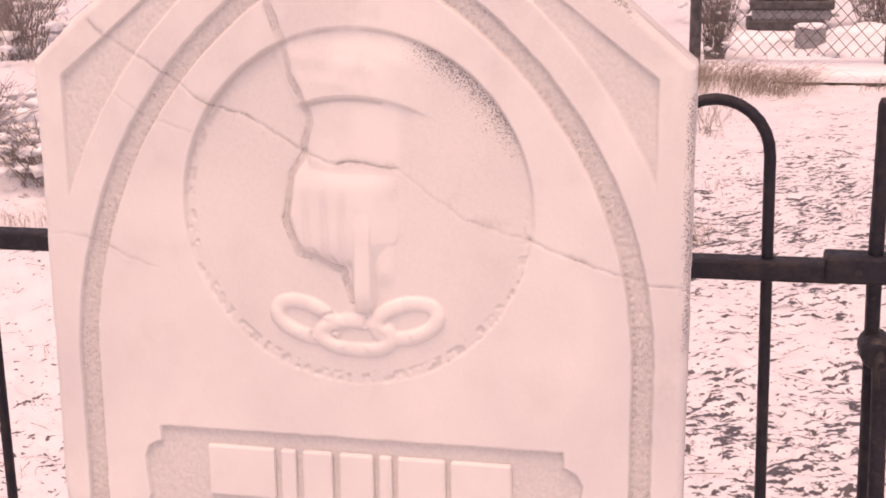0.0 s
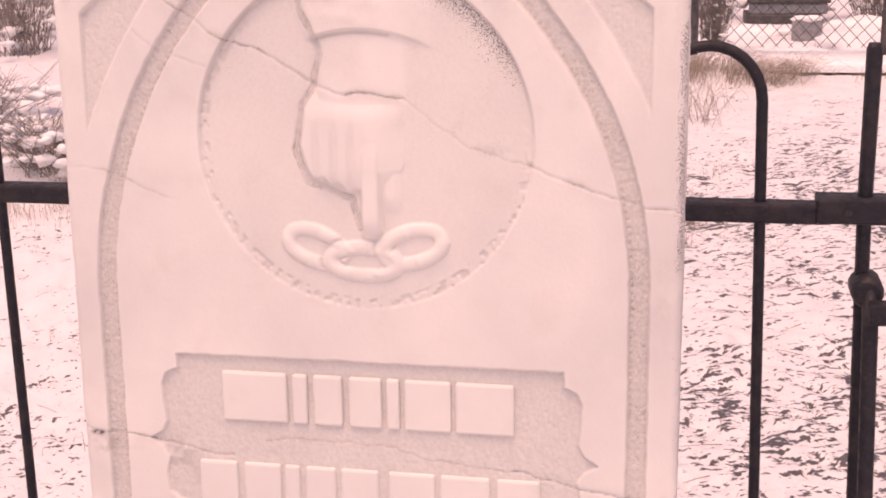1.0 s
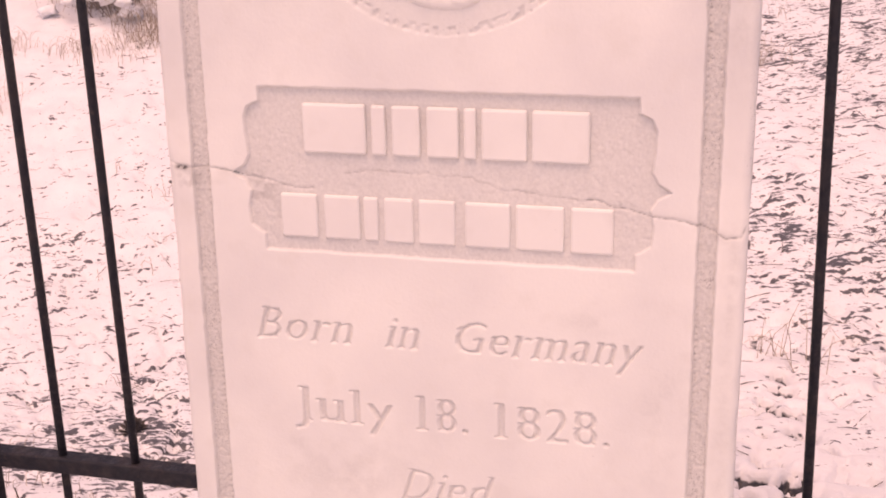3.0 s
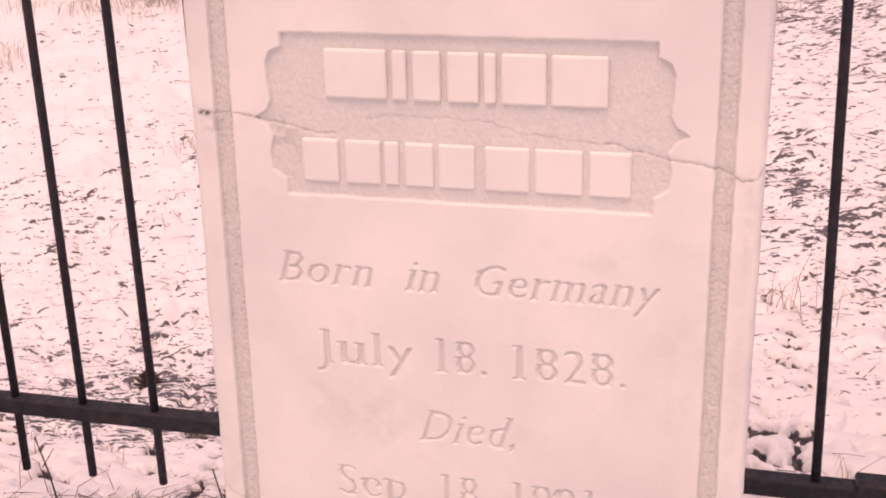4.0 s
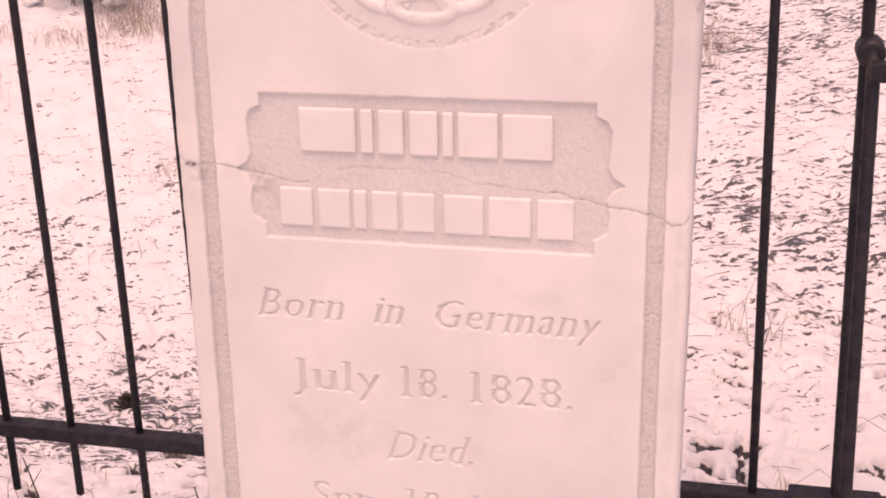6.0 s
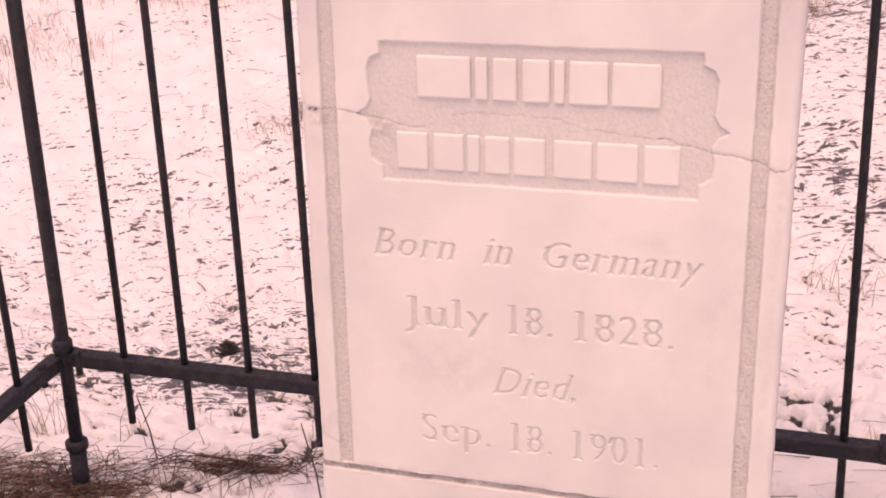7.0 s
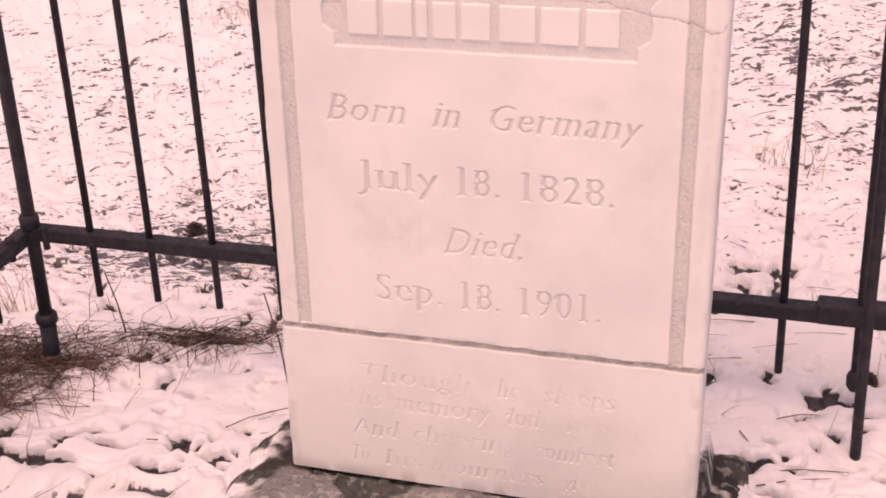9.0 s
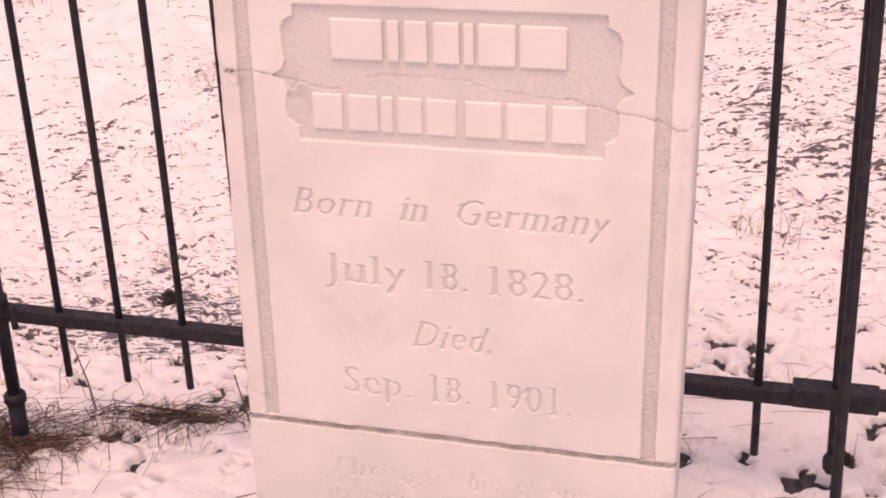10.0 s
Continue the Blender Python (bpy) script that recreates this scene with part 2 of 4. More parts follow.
def thin_snow(x, y):
    """How far the snow has worn away, by the stretch of the slope."""
    g = 0.24 + 0.9 * (fbm(x * 1.3, y * 1.5, 31, 3) - 0.5)
    g = g + 0.85 * np.exp(-((x + 0.90) / 0.60) ** 2 - ((y - 0.98) / 0.40) ** 2)
    g = g + 0.45 * np.exp(-((x - 0.65) / 0.75) ** 2 - ((y - 1.75) / 0.36) ** 2)
    g = g + 0.30 * np.exp(-((x - 0.6) / 0.6) ** 2 - ((y - 2.9) / 0.40) ** 2) + 0.25 * np.exp(-((x + 0.55) / 0.25) ** 2 - ((y - 0.52) / 0.10) ** 2)
    g = g - 0.25 * np.exp(-((x - 0.5) / 0.5) ** 2 - ((y - 0.95) / 0.28) ** 2)
    g = g - 0.28 * sstep(1.5, 2.3, y) * (1 - sstep(-0.9, -0.3, x))
    return np.clip(g, 0.0, 1.0)


def bare_mask(x, y):
    """0 on snow, 1 where soil and litter show through."""
    g = thin_snow(x, y)
    p = pillows(x, y)
    n = fbm(x * 7 + 3, y * 9, 15, 3)
    level = 0.272 + 0.11 * g + 0.26 * (n - 0.5)
    pit = 1 - sstep(level - 0.02, level + 0.05, p)
    m = pit * sstep(-0.7, -0.25, y) * (1 - 0.75 * sstep(0.75, 1.25, y - 0.25 * sstep(0, 0.3, x)))
    m = np.maximum(m, 0.6 * sstep(0.42, 0.62, pile(x, y) * (0.6 + 0.9 * (fbm(x * 16, y * 22, 44, 3) - 0.2))))
    return m * (1 - sstep(2.0, 4.6, y) * 0.75)


def ground_z(x, y, b=None):
    x, y = np.asarray(x, float), np.asarray(y, float)
    b = bare_mask(x, y) if b is None else b
    z = ground_base(x, y) + 0.030 * (fbm(x * 3, y * 3, 21, 3) - 0.5) + 0.020 * (fbm(x * 13, y * 17, 23, 2) - 0.5)
    z = z + 0.020 * (sstep(0.12, 0.62, pillows(x, y)) - 0.6) * (1 - 0.45 * sstep(1.0, 2.2, y))
    return z - 0.016 * b + 0.012 * b * (fbm(x * 70, y * 90, 29, 2) - 0.5)


def build_ground():
    th = np.radians(np.concatenate([np.linspace(-68, 0, 50, endpoint=False), np.linspace(0, 78, 420, endpoint=False), np.linspace(78, 102, 60, endpoint=False),
                                    np.linspace(102, 182, 430, endpoint=False), np.linspace(182, 292, 60)]))
    rr = np.concatenate([[0.02], np.geomspace(0.2, 9, 600), np.geomspace(9.4, 3000, 50)])
    R, TH = np.meshgrid(rr, th, indexing="ij")
    x, y = 0.1 + R * np.cos(TH), 0.05 + R * np.sin(TH)
    b = bare_mask(x, y) * (1 - sstep(3.6, 5.2, R))
    z = ground_z(x, y, b)
    me = grid_mesh("ground", np.stack([x, y, z], -1).reshape(-1, 3), *R.shape)
    put_attr(me, "litter", np.clip(pile(x, y), 0, 1))
    put_attr(me, "bare", b)
    put_attr(me, "fleck", 1.36 * thin_snow(x, y) + 0.04 - 1.5 * (1 - sstep(0.45, 0.95, y)) - 0.8 * sstep(3.2, 5.0, R))
    me.flip_normals()
    return tagged(part("ground", me, GROUND), "thin trampled snow over soil and dead grass", "snow", kind="structure")


build_ground()

# ---- the marble gravestone ----
LEAN = 2.62
HALF, SHOULDER, GABLE = 0.259, 1.099, 0.88
stone = new("gravestone")
stone.matrix_world = Matrix.Translation((0, 0, 0.5)) @ pose(0, 0, 0, -LEAN) @ Matrix.Translation((0, 0, -0.5))
tagged(stone, "broken and mended white marble gravestone with carved arch", "gravestone")
FOOT, APEX = 0.074, SHOULDER + GABLE * 0.245
CELL = 0.0005
RASTER = np.zeros((int(1.4 / CELL), int(0.6 / CELL)), np.float32)


def carve_text(words, u0, u1, base, cap, slant, depth):
    """Cut words between u0 and u1, capitals cap high, with thick stems, hairlines and serifs."""
    cu = bpy.data.curves.new("text", "FONT")
    cu.body, cu.size, cu.resolution_u = words, 1.0, 3
    cu.space_character = 1.10
    ob = new("text", cu)
    bpy.context.view_layer.update()
    me = bpy.data.meshes.new_from_object(ob.evaluated_get(bpy.context.evaluated_depsgraph_get()))
    co = np.array([v.co[:2] for v in me.vertices])
    me.calc_loop_triangles()
    tris = [tuple(t.vertices) for t in me.loop_triangles]
    bpy.data.objects.remove(ob)
    bpy.data.curves.remove(cu)
    bpy.data.meshes.remove(me)
    n_cap, drop = cap / CELL, int(0.45 * cap / CELL)
    lo, hi = co[:, 0].min(), co[:, 0].max()
    wide = (u1 - u0 - slant * cap * 0.8) / CELL
    pu, pw = 8 + (co[:, 0] - lo) / (hi - lo) * wide, drop + co[:, 1] * n_cap / 0.69
    cell = np.zeros((drop + int(1.3 * n_cap), int(wide) + 18), bool)
    for t in tris:
        x, y = pu[list(t)], pw[list(t)]
        x0, x1, y0, y1 = int(x.min()), int(x.max()) + 2, max(int(y.min()), 0), int(y.max()) + 2
        gx, gy = np.meshgrid(np.arange(x0, x1), np.arange(y0, y1))
        s = [(x[(k + 1) % 3] - x[k]) * (gy - y[k]) - (y[(k + 1) % 3] - y[k]) * (gx - x[k]) for k in range(3)]
        cell[y0:y1, x0:x1] |= ((s[0] >= 0) & (s[1] >= 0) & (s[2] >= 0)) | ((s[0] <= 0) & (s[1] <= 0) & (s[2] <= 0))
    thin = cell.copy()
    for k in range(1, max(2, int(round(n_cap * 0.036))) + 1):
        thin &= np.roll(cell, k, 0) & np.roll(cell, -k, 0)
    if n_cap > 60:
        thin &= np.roll(cell, 1, 1)
    # feet and heads of the stems
    foot = thin.copy()
    reach = int(round(n_cap * (0.085 if slant == 0 else 0.05)))
    for c in range(4, cell.shape[1] - 4):
        ends = np.flatnonzero(np.diff(np.concatenate([[0], cell[:, c].astype(int), [0]])))
        for a, b in zip(ends[::2], ends[1::2]):
            if b - a > 0.42 * n_cap:
                if abs(a - drop) < 0.05 * n_cap:
                    foot[a:a + 3, max(0, c - reach):c + reach + 1] = True
                foot[b - 3:b, max(0, c - reach - 1):c + 1] = True
    out = foot.astype(np.float32) * depth
    for r in range(out.shape[0]):
        w_row = int(base / CELL) + r - drop
        shift = int((u0 + 0.3) / CELL - 8 + slant * (r - drop * 0.6))
        if 0 <= w_row < RASTER.shape[0]:
            RASTER[w_row, shift:shift + out.shape[1]] = np.maximum(RASTER[w_row, shift:shift + out.shape[1]], out[r])


INSCRIPTION = (
    (0.5615, 0.031, 0.26, 0.0026, (("Born", -0.1815, -0.0870), ("in", -0.0576, -0.0235), ("Germany", 0.0036, 0.1770))),
    (0.4805, 0.034, 0.0, 0.0024, (("July", -0.1490, -0.0516), ("18.", -0.0263, 0.0185), ("1828.", 0.0477, 0.1490))),
    (0.4055, 0.033, 0.32, 0.0020, (("Died,", -0.0479, 0.0510),)),
    (0.3345, 0.035, 0.0, 0.0022, (("Sep.", -0.1317, -0.0510), ("18.", -0.0236, 0.0190), ("1901.", 0.0469, 0.1380))),
    (0.2180, 0.025, 0.15, 0.0014, (("Though", -0.1600, -0.0180), ("he", 0.0155, 0.0457), ("sleeps", 0.0715, 0.1600))),
    (0.1805, 0.025, 0.15, 0.0014, (("His", -0.1765, -0.1310), ("memory", -0.1142, 0.0068), ("doth", 0.0217, 0.0760), ("live,", 0.1018, 0.1600))),
    (0.1370, 0.025, 0.15, 0.0016, (("And", -0.1721, -0.1120), ("cheering", -0.0927, 0.0396), ("comfort", 0.0588, 0.1630))),
    (0.0960, 0.023, 0.15, 0.0016, (("To", -0.1768, -0.1506), ("his", -0.1291, -0.0829), ("mourners", -0.0694, 0.0749), ("give.", 0.0984, 0.1470))),
)
for base_w, cap_h, slant_w, deep_w, words_w in INSCRIPTION:
    for word, ua, ub in words_w:
        carve_text(word, ua, ub, base_w, cap_h, slant_w, deep_w)

CRACKS = [
    (0.0016, ((-0.208, 1.1305), (-0.188, 1.1146), (-0.145, 1.0889), (-0.1095, 1.0645), (-0.082, 1.0593), (-0.0356, 1.0311), (-0.0133, 1.0237),
              (0.0112, 1.0252), (0.0376, 1.0198))),
    (0.0006, ((0.0376, 1.0198), (0.0896, 0.9831), (0.1391, 0.9675))),
    (0.0014, ((0.1391, 0.9675), (0.1922, 0.9488), (0.23, 0.9374), (0.2588, 0.937))),
    (0.0022, ((-0.066, 1.16), (-0.0503, 1.1153), (-0.0468, 1.0921), (-0.0342, 1.0688), (-0.0302, 1.0559), (-0.0356, 1.0311))),
    (0.0023, ((-0.0356, 1.0311), (-0.0463, 1.0141), (-0.0519, 0.9784), (-0.0425, 0.9539), (-0.005, 0.9396), (0.0015, 0.9148))),
    (0.0007, ((-0.1909, 1.0752), (-0.1684, 1.0579), (-0.1269, 1.0453))),
    (0.0006, ((-0.2525, 0.9607), (-0.2218, 0.9594), (-0.2051, 0.9521), (-0.1624, 0.9351))),
    (0.0018, ((-0.2601, 0.7294), (-0.2424, 0.7228), (-0.2109, 0.7239), (-0.1417, 0.7097), (-0.12, 0.709))),
    (0.0008, ((-0.09, 0.7245), (-0.057, 0.7283), (-0.0213, 0.7266), (0.0238, 0.725), (0.0485, 0.7162), (0.1359, 0.7096))),
    (0.0016, ((0.125, 0.711), (0.174, 0.7009), (0.2209, 0.6949), (0.2412, 0.6843), (0.2535, 0.6861), (0.2590, 0.6987))),
    (0.0007, ((-0.2606, 0.3278), (-0.229, 0.3128))),
]


def arch_q(u, w):
    """Distance from the centres of the pointed arch."""
    a = np.abs(u - 0.003 * sstep(0.85, 1.0, w)) + 0.131
    return np.where(w > 0.86, np.hypot(a, w - 0.86), a)


def crack_distance(u, w, line):
    d = np.full(u.shape, 1.0)
    for (x0, y0), (x1, y1) in zip(line, line[1:]):
        t = np.clip(((u - x0) * (x1 - x0) + (w - y0) * (y1 - y0)) / ((x1 - x0) ** 2 + (y1 - y0) ** 2), 0, 1)
        d = np.minimum(d, np.hypot(u - x0 - t * (x1 - x0), w - y0 - t * (y1 - y0)))
    return d


LINKS = ((-0.0375, 0.8990, 0.0300, 0.0185, -0.33), (0.0030, 0.8875, 0.0340, 0.0175, -0.03), (0.0440, 0.9010, 0.0310, 0.0190, 0.27))


def carved_relief(u, w, disc):
    """Sleeve cuff over a rounded form with a downward pointer and three links, above the disc's floor."""
    h = np.zeros_like(u)
    tt = np.clip((u - 0.0045) / 0.042, -1, 1)
    wrist = sstep(-0.036, -0.029, u) * (1 - sstep(0.020, 0.052, u)) * band(w, 1.012, 1.085, 0.004)
    h = np.maximum(h, wrist * (0.0016 + 0.0032 * np.sqrt(np.clip(1 - tt ** 2, 0, 1))))
    lo = np.interp(w, (0.942, 0.956, 0.983, 1.018, 1.032), (-0.004, -0.041, -0.0495, -0.0445, -0.032))
    hi = np.interp(w, (0.9406, 0.9638, 1.0165, 1.04), (0.0217, 0.038, 0.0405, 0.038))
    bottom = np.interp(u, (-0.051, -0.043, -0.0045, 0.003, 0.0217, 0.041), (0.985, 0.957, 0.943, 0.942, 0.943, 0.966))
    bottom = bottom + 0.0018 * np.cos((u + 0.041) * math.tau / 0.0135)
    body = sstep(-0.0015, 0.004, u - lo) * sstep(-0.010, 0.022, hi - u) * sstep(-0.001, 0.006, w - bottom) * (1 - sstep(1.002, 1.036, w))
    span = np.clip((u - lo) / (hi - lo + 1e-6) * 2 - 1, -1, 1)
    form = 0.0036 + 0.0040 * np.sqrt(np.clip(1 - span ** 4, 0, 1)) * sstep(0.935, 0.965, w)
    for c in (-0.0335, -0.0185, -0.0045):
        form = form - 0.0024 * np.exp(-((u - c) / 0.0026) ** 2) * (1 - sstep(0.980, 1.010, w))
    h = np.maximum(h, body * form)
    tip = np.clip(1 - ((0.926 - w) / 0.016).clip(0) ** 2, 0, 1)
    stick = band(u, 0.0035, 0.0195, 0.0024) * band(w, 0.9085, 1.02, 0.003)
    rise = (0.0062 + 0.0022 * np.sqrt(np.clip(1 - ((u - 0.0115) / 0.0090) ** 2, 0, 1))) * (0.45 + 0.55 * tip)
    h = np.maximum(h, stick * (rise + 0.0012 - 0.0030 * sstep(0.965, 1.0, w)) * (1 - sstep(0.985, 1.025, w)))
    side = band(u, 0.0195, 0.034, 0.005) * band(w, 0.934, 0.985, 0.009)
    h = np.maximum(h, side * 0.0032)
    edge = 1.0744 - 4.2 * (u - 0.003) ** 2
    cuff = sstep(-0.001, 0.0018, w - edge) * sstep(-0.006, 0.010, u + 0.040 + 0.40 * (w - 1.071)) * sstep(-0.030, 0.030, 0.047 + 0.30 * (w - 1.07) - u)
    t2 = np.clip((u - 0.005) / 0.055, -1, 1)
    folds = 0.0026 * (fbm(u * 20, (w - edge) * 60 + u * 16, 207, 2) - 0.5)
    h = np.maximum(h, cuff * (0.0046 + 0.0030 * np.sqrt(np.clip(1 - t2 ** 2, 0, 1)) + folds) * (1 - 0.5 * sstep(1.095, 1.125, w)))
    for k, (cu, cw, ru, rw, tilt) in enumerate(LINKS):
        X = (u - cu) * math.cos(tilt) + (w - cw) * math.sin(tilt)
        Y = (w - cw) * math.cos(tilt) - (u - cu) * math.sin(tilt)
        a = np.hypot(X / (ru - 0.0058), Y / (rw - 0.0058))
        slope = np.hypot(X / (ru - 0.0058) ** 2, Y / (rw - 0.0058) ** 2) / np.maximum(a, 0.05)
        dist = np.abs(a - 1) / np.maximum(slope, 1.0)
        ring_h = np.sqrt(np.clip(1 - (dist / 0.0060) ** 2, 0, 1))
        over = sstep(-0.3, 0.3, np.sin(2 * np.arctan2(Y, X) + (0.0, 1.6, 3.1)[k]))
        under = np.exp(-((dist - 0.0078) / 0.0016) ** 2) * over * (h > 0.002)
        h = np.maximum(h - 0.0022 * under, 0.0035 * (0.8 + 0.3 * over) * ring_h)
    return h * disc


def build_tablet():
    w1 = np.concatenate([np.linspace(FOOT, 0.61, 640, endpoint=False), np.linspace(0.61, APEX, 630)])
    nr, nc = len(w1), 580
    half = np.where(w1 < SHOULDER, HALF, HALF - (w1 - SHOULDER) / GABLE)
    s = np.linspace(-1, 1, nc)
    s = np.sign(s) * (1 - (1 - np.abs(s)) ** 1.12)
    u, w = half[:, None] * s[None, :], np.repeat(w1[:, None], nc, 1)
    grain = fbm(u * 900, w * 900, 3, 2)
    pits = sstep(0.62, 0.75, vnoise(u * 330, w * 330, 8))
    d = 0.0016 * (fbm(u * 9, w * 9, 14, 3) - 0.5) + 0.0002 * (grain - 0.5)
    q = arch_q(u, w)
    above = sstep(0.2885, 0.2905, w + 0.003 * (fbm(u * 30, w * 30, 77, 2) - 0.5))
    soft = 0.0011
    ragged = 0.0016 * (fbm(u * 120, w * 120, 6, 3) - 0.5)
    groove = band(q + ragged, 0.3493, 0.3652, 0.0012) * above
    inner = sstep(-0.001, 0.0015, SHOULDER - 0.009 + 0.80 * (0.2325 - np.abs(u)) - w)
    spandrel = sstep(0.3895, 0.3925, q + ragged) * (1 - sstep(0.2325, 0.2345, np.abs(u + 0.001))) * inner
    spandrel = spandrel * (w > 0.95)
    side = np.interp(w, (0.6490, 0.6655, 0.6665, 0.673, 0.690, 0.7045, 0.714, 0.7208, 0.728, 0.738, 0.755, 0.772, 0.782, 0.786, 0.787, 0.80),
                     (0.167, 0.167, 0.171, 0.180, 0.1815, 0.178, 0.184, 0.1955, 0.184, 0.179, 0.181, 0.182, 0.178, 0.170, 0.167, 0.167))
    panel = sstep(-soft, soft, side - np.abs(u) + 0.7 * ragged) * band(w + 0.7 * ragged, 0.6497, 0.7998, soft)
    r = np.hypot(u - 0.0035, w - 0.9871)
    disc = 1 - sstep(0.1375, 0.1405, r + 0.6 * ragged)
    ring = band(r, 0.1315, 0.1395, 0.001) * sstep(0.10, -0.02, w - 0.9871 + 0.4 * u)
    floor = -0.0012 - 0.0058 * sstep(-0.15, 0.13, w - 0.9871) + 0.0028 * (1 - (r / 0.139) ** 2)
    ledge = band(w + 0.002 * (fbm(u * 60, w * 20, 61, 3) - 0.5), 0.2825, 0.2895, 0.0012)
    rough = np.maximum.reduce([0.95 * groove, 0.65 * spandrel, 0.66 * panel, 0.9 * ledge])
    pdeep = 0.0022 + 0.0018 * sstep(0.65, 0.78, w)
    d = d - 0.0040 * groove - (0.002 + 0.003 * sstep(0.0, 0.05, q - 0.391)) * spandrel - pdeep * panel - 0.0024 * ledge - 0.0012 * above
    d = d - rough * (0.0005 * pits + 0.0007 * (grain - 0.5))
    relief = carved_relief(u, w, disc)
    d = d * (1 - disc) + disc * (floor + 0.4 * d) + relief
    stipple = ring * sstep(0.5, 0.7, vnoise(u * 260, w * 260, 18))
    d = d - 0.0011 * stipple
    # mended breaks
    crack, mortar = np.zeros_like(u), np.zeros_like(u)
    wob_u, wob_w = 0.0045 * (fbm(u * 75, w * 75, 91, 3) - 0.5), 0.0045 * (fbm(u * 75, w * 75, 95, 3) - 0.5)
    worn = fbm(u * 45, w * 45, 52, 3)
    for width, line in CRACKS:
        cd = crack_distance(u + wob_u, w + wob_w, line)
        patchy = 0.30 + 0.70 * sstep(0.32, 0.58, worn)
        gap = 0.00045 + 0.0005 * sstep(0.45, 0.75, fbm(u * 160, w * 160, 151, 2))
        if width > 0.0020:
            seam = np.maximum(np.exp(-((cd - 0.0024) / gap) ** 2), 0.6 * np.exp(-(cd / gap) ** 2)) * patchy
            crack = np.maximum(crack, 0.62 * seam)
            mortar = np.maximum(mortar, np.exp(-(cd / 0.0032) ** 2))
            d = d - 0.0010 * np.exp(-(cd / 0.0030) ** 2) - 0.0006 * seam
        else:
            k = min(1.0, width / 0.0016)
            crack = np.maximum(crack, 0.70 * k * np.exp(-(cd / gap) ** 2) * patchy)
            mortar = np.maximum(mortar, 0.75 * k * np.exp(-(cd / 0.0042) ** 2) * sstep(0.38, 0.62, worn))
            d = d - 0.0008 * k * np.exp(-(cd / 0.0011) ** 2)
    d = d - 0.0006 * mortar * (grain - 0.3)
    crack = np.maximum(crack, 0.50 * ledge * (0.25 + 0.75 * sstep(0.32, 0.6, fbm(u * 45, w * 120, 143, 4))))
    seep = np.exp(-((w - 0.287) / 0.007) ** 2) * sstep(0.42, 0.66, fbm(u * 40, w * 70, 147, 4))
    crack = np.maximum(crack, 1.6 * np.exp(-((u + 0.2440) / 0.0060) ** 2 - ((w - 0.7235) / 0.0022) ** 2))
    # letters
    iu, iw = (u + 0.3) / CELL, w / CELL
    soft_r = RASTER.copy()
    for _ in range(2):
        soft_r = (np.roll(soft_r, 1, 0) + soft_r + np.roll(soft_r, -1, 0)) / 3
        soft_r = (np.roll(soft_r, 1, 1) + soft_r + np.roll(soft_r, -1, 1)) / 3
    cut = soft_r[np.clip(iw.astype(int), 0, soft_r.shape[0] - 1), np.clip(iu.astype(int), 0, soft_r.shape[1] - 1)]
    erode = np.where(w < 0.27, 0.30 + 0.50 * sstep(0.36, 0.60, fbm(u * 38, w * 38, 33, 3)), 1.0)
    cut = cut * erode
    d = d - cut
    # letters are tinted greyer with depth of cut, for contrast
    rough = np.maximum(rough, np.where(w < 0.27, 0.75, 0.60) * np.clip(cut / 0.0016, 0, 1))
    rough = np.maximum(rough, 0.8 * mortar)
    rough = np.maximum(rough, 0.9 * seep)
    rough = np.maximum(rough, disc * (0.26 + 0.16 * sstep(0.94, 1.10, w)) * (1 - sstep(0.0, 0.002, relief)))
    # weathered speckle under the disc's upper rim, rim stipple, dirt by the breaks
    ang = np.arctan2(w - 0.9871, u - 0.0035)
    rim = disc * sstep(0.080, 0.134, r) * band(ang, 0.35, 1.25, 0.25)
    patch = fbm(u * 28, w * 28, 66, 3)
    speckle = rim * (0.50 + 0.70 * sstep(0.112, 0.139, r)) * sstep(0.25, 0.55, patch)
    speckle = np.maximum(speckle, 0.62 * groove * sstep(0.40, 0.62, patch) + 0.25 * disc * sstep(0.5, 0.75, patch))
    crust = np.maximum(sstep(0.2475, 0.2575, u) * sstep(0.62, 0.95, w), sstep(0.013, 0.003, SHOULDER + GABLE * (HALF - u) - w) * (u > 0.1)) * sstep(0.35, 0.6, fbm(u * 60, w * 22, 68, 3))
    speckle = np.maximum(speckle, 1.2 * crust)
    stain_shade = 0.28 * stipple * sstep(0.35, 0.6, worn)
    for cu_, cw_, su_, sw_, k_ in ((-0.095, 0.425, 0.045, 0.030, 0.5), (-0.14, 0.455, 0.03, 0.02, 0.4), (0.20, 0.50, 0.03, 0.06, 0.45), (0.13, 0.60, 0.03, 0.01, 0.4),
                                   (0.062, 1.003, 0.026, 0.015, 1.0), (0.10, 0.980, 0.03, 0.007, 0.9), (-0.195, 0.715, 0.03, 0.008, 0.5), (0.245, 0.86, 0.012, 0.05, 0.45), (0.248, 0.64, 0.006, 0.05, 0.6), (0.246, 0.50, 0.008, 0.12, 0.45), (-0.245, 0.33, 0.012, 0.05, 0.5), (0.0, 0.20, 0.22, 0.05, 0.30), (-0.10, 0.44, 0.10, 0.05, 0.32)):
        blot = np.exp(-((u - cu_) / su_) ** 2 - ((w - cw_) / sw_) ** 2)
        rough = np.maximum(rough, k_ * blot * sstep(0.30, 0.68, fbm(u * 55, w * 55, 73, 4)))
    stain_shade = np.maximum(stain_shade, 0.22 * pits * groove * sstep(0.35, 0.6, fbm(u * 25, w * 25, 58, 3)))
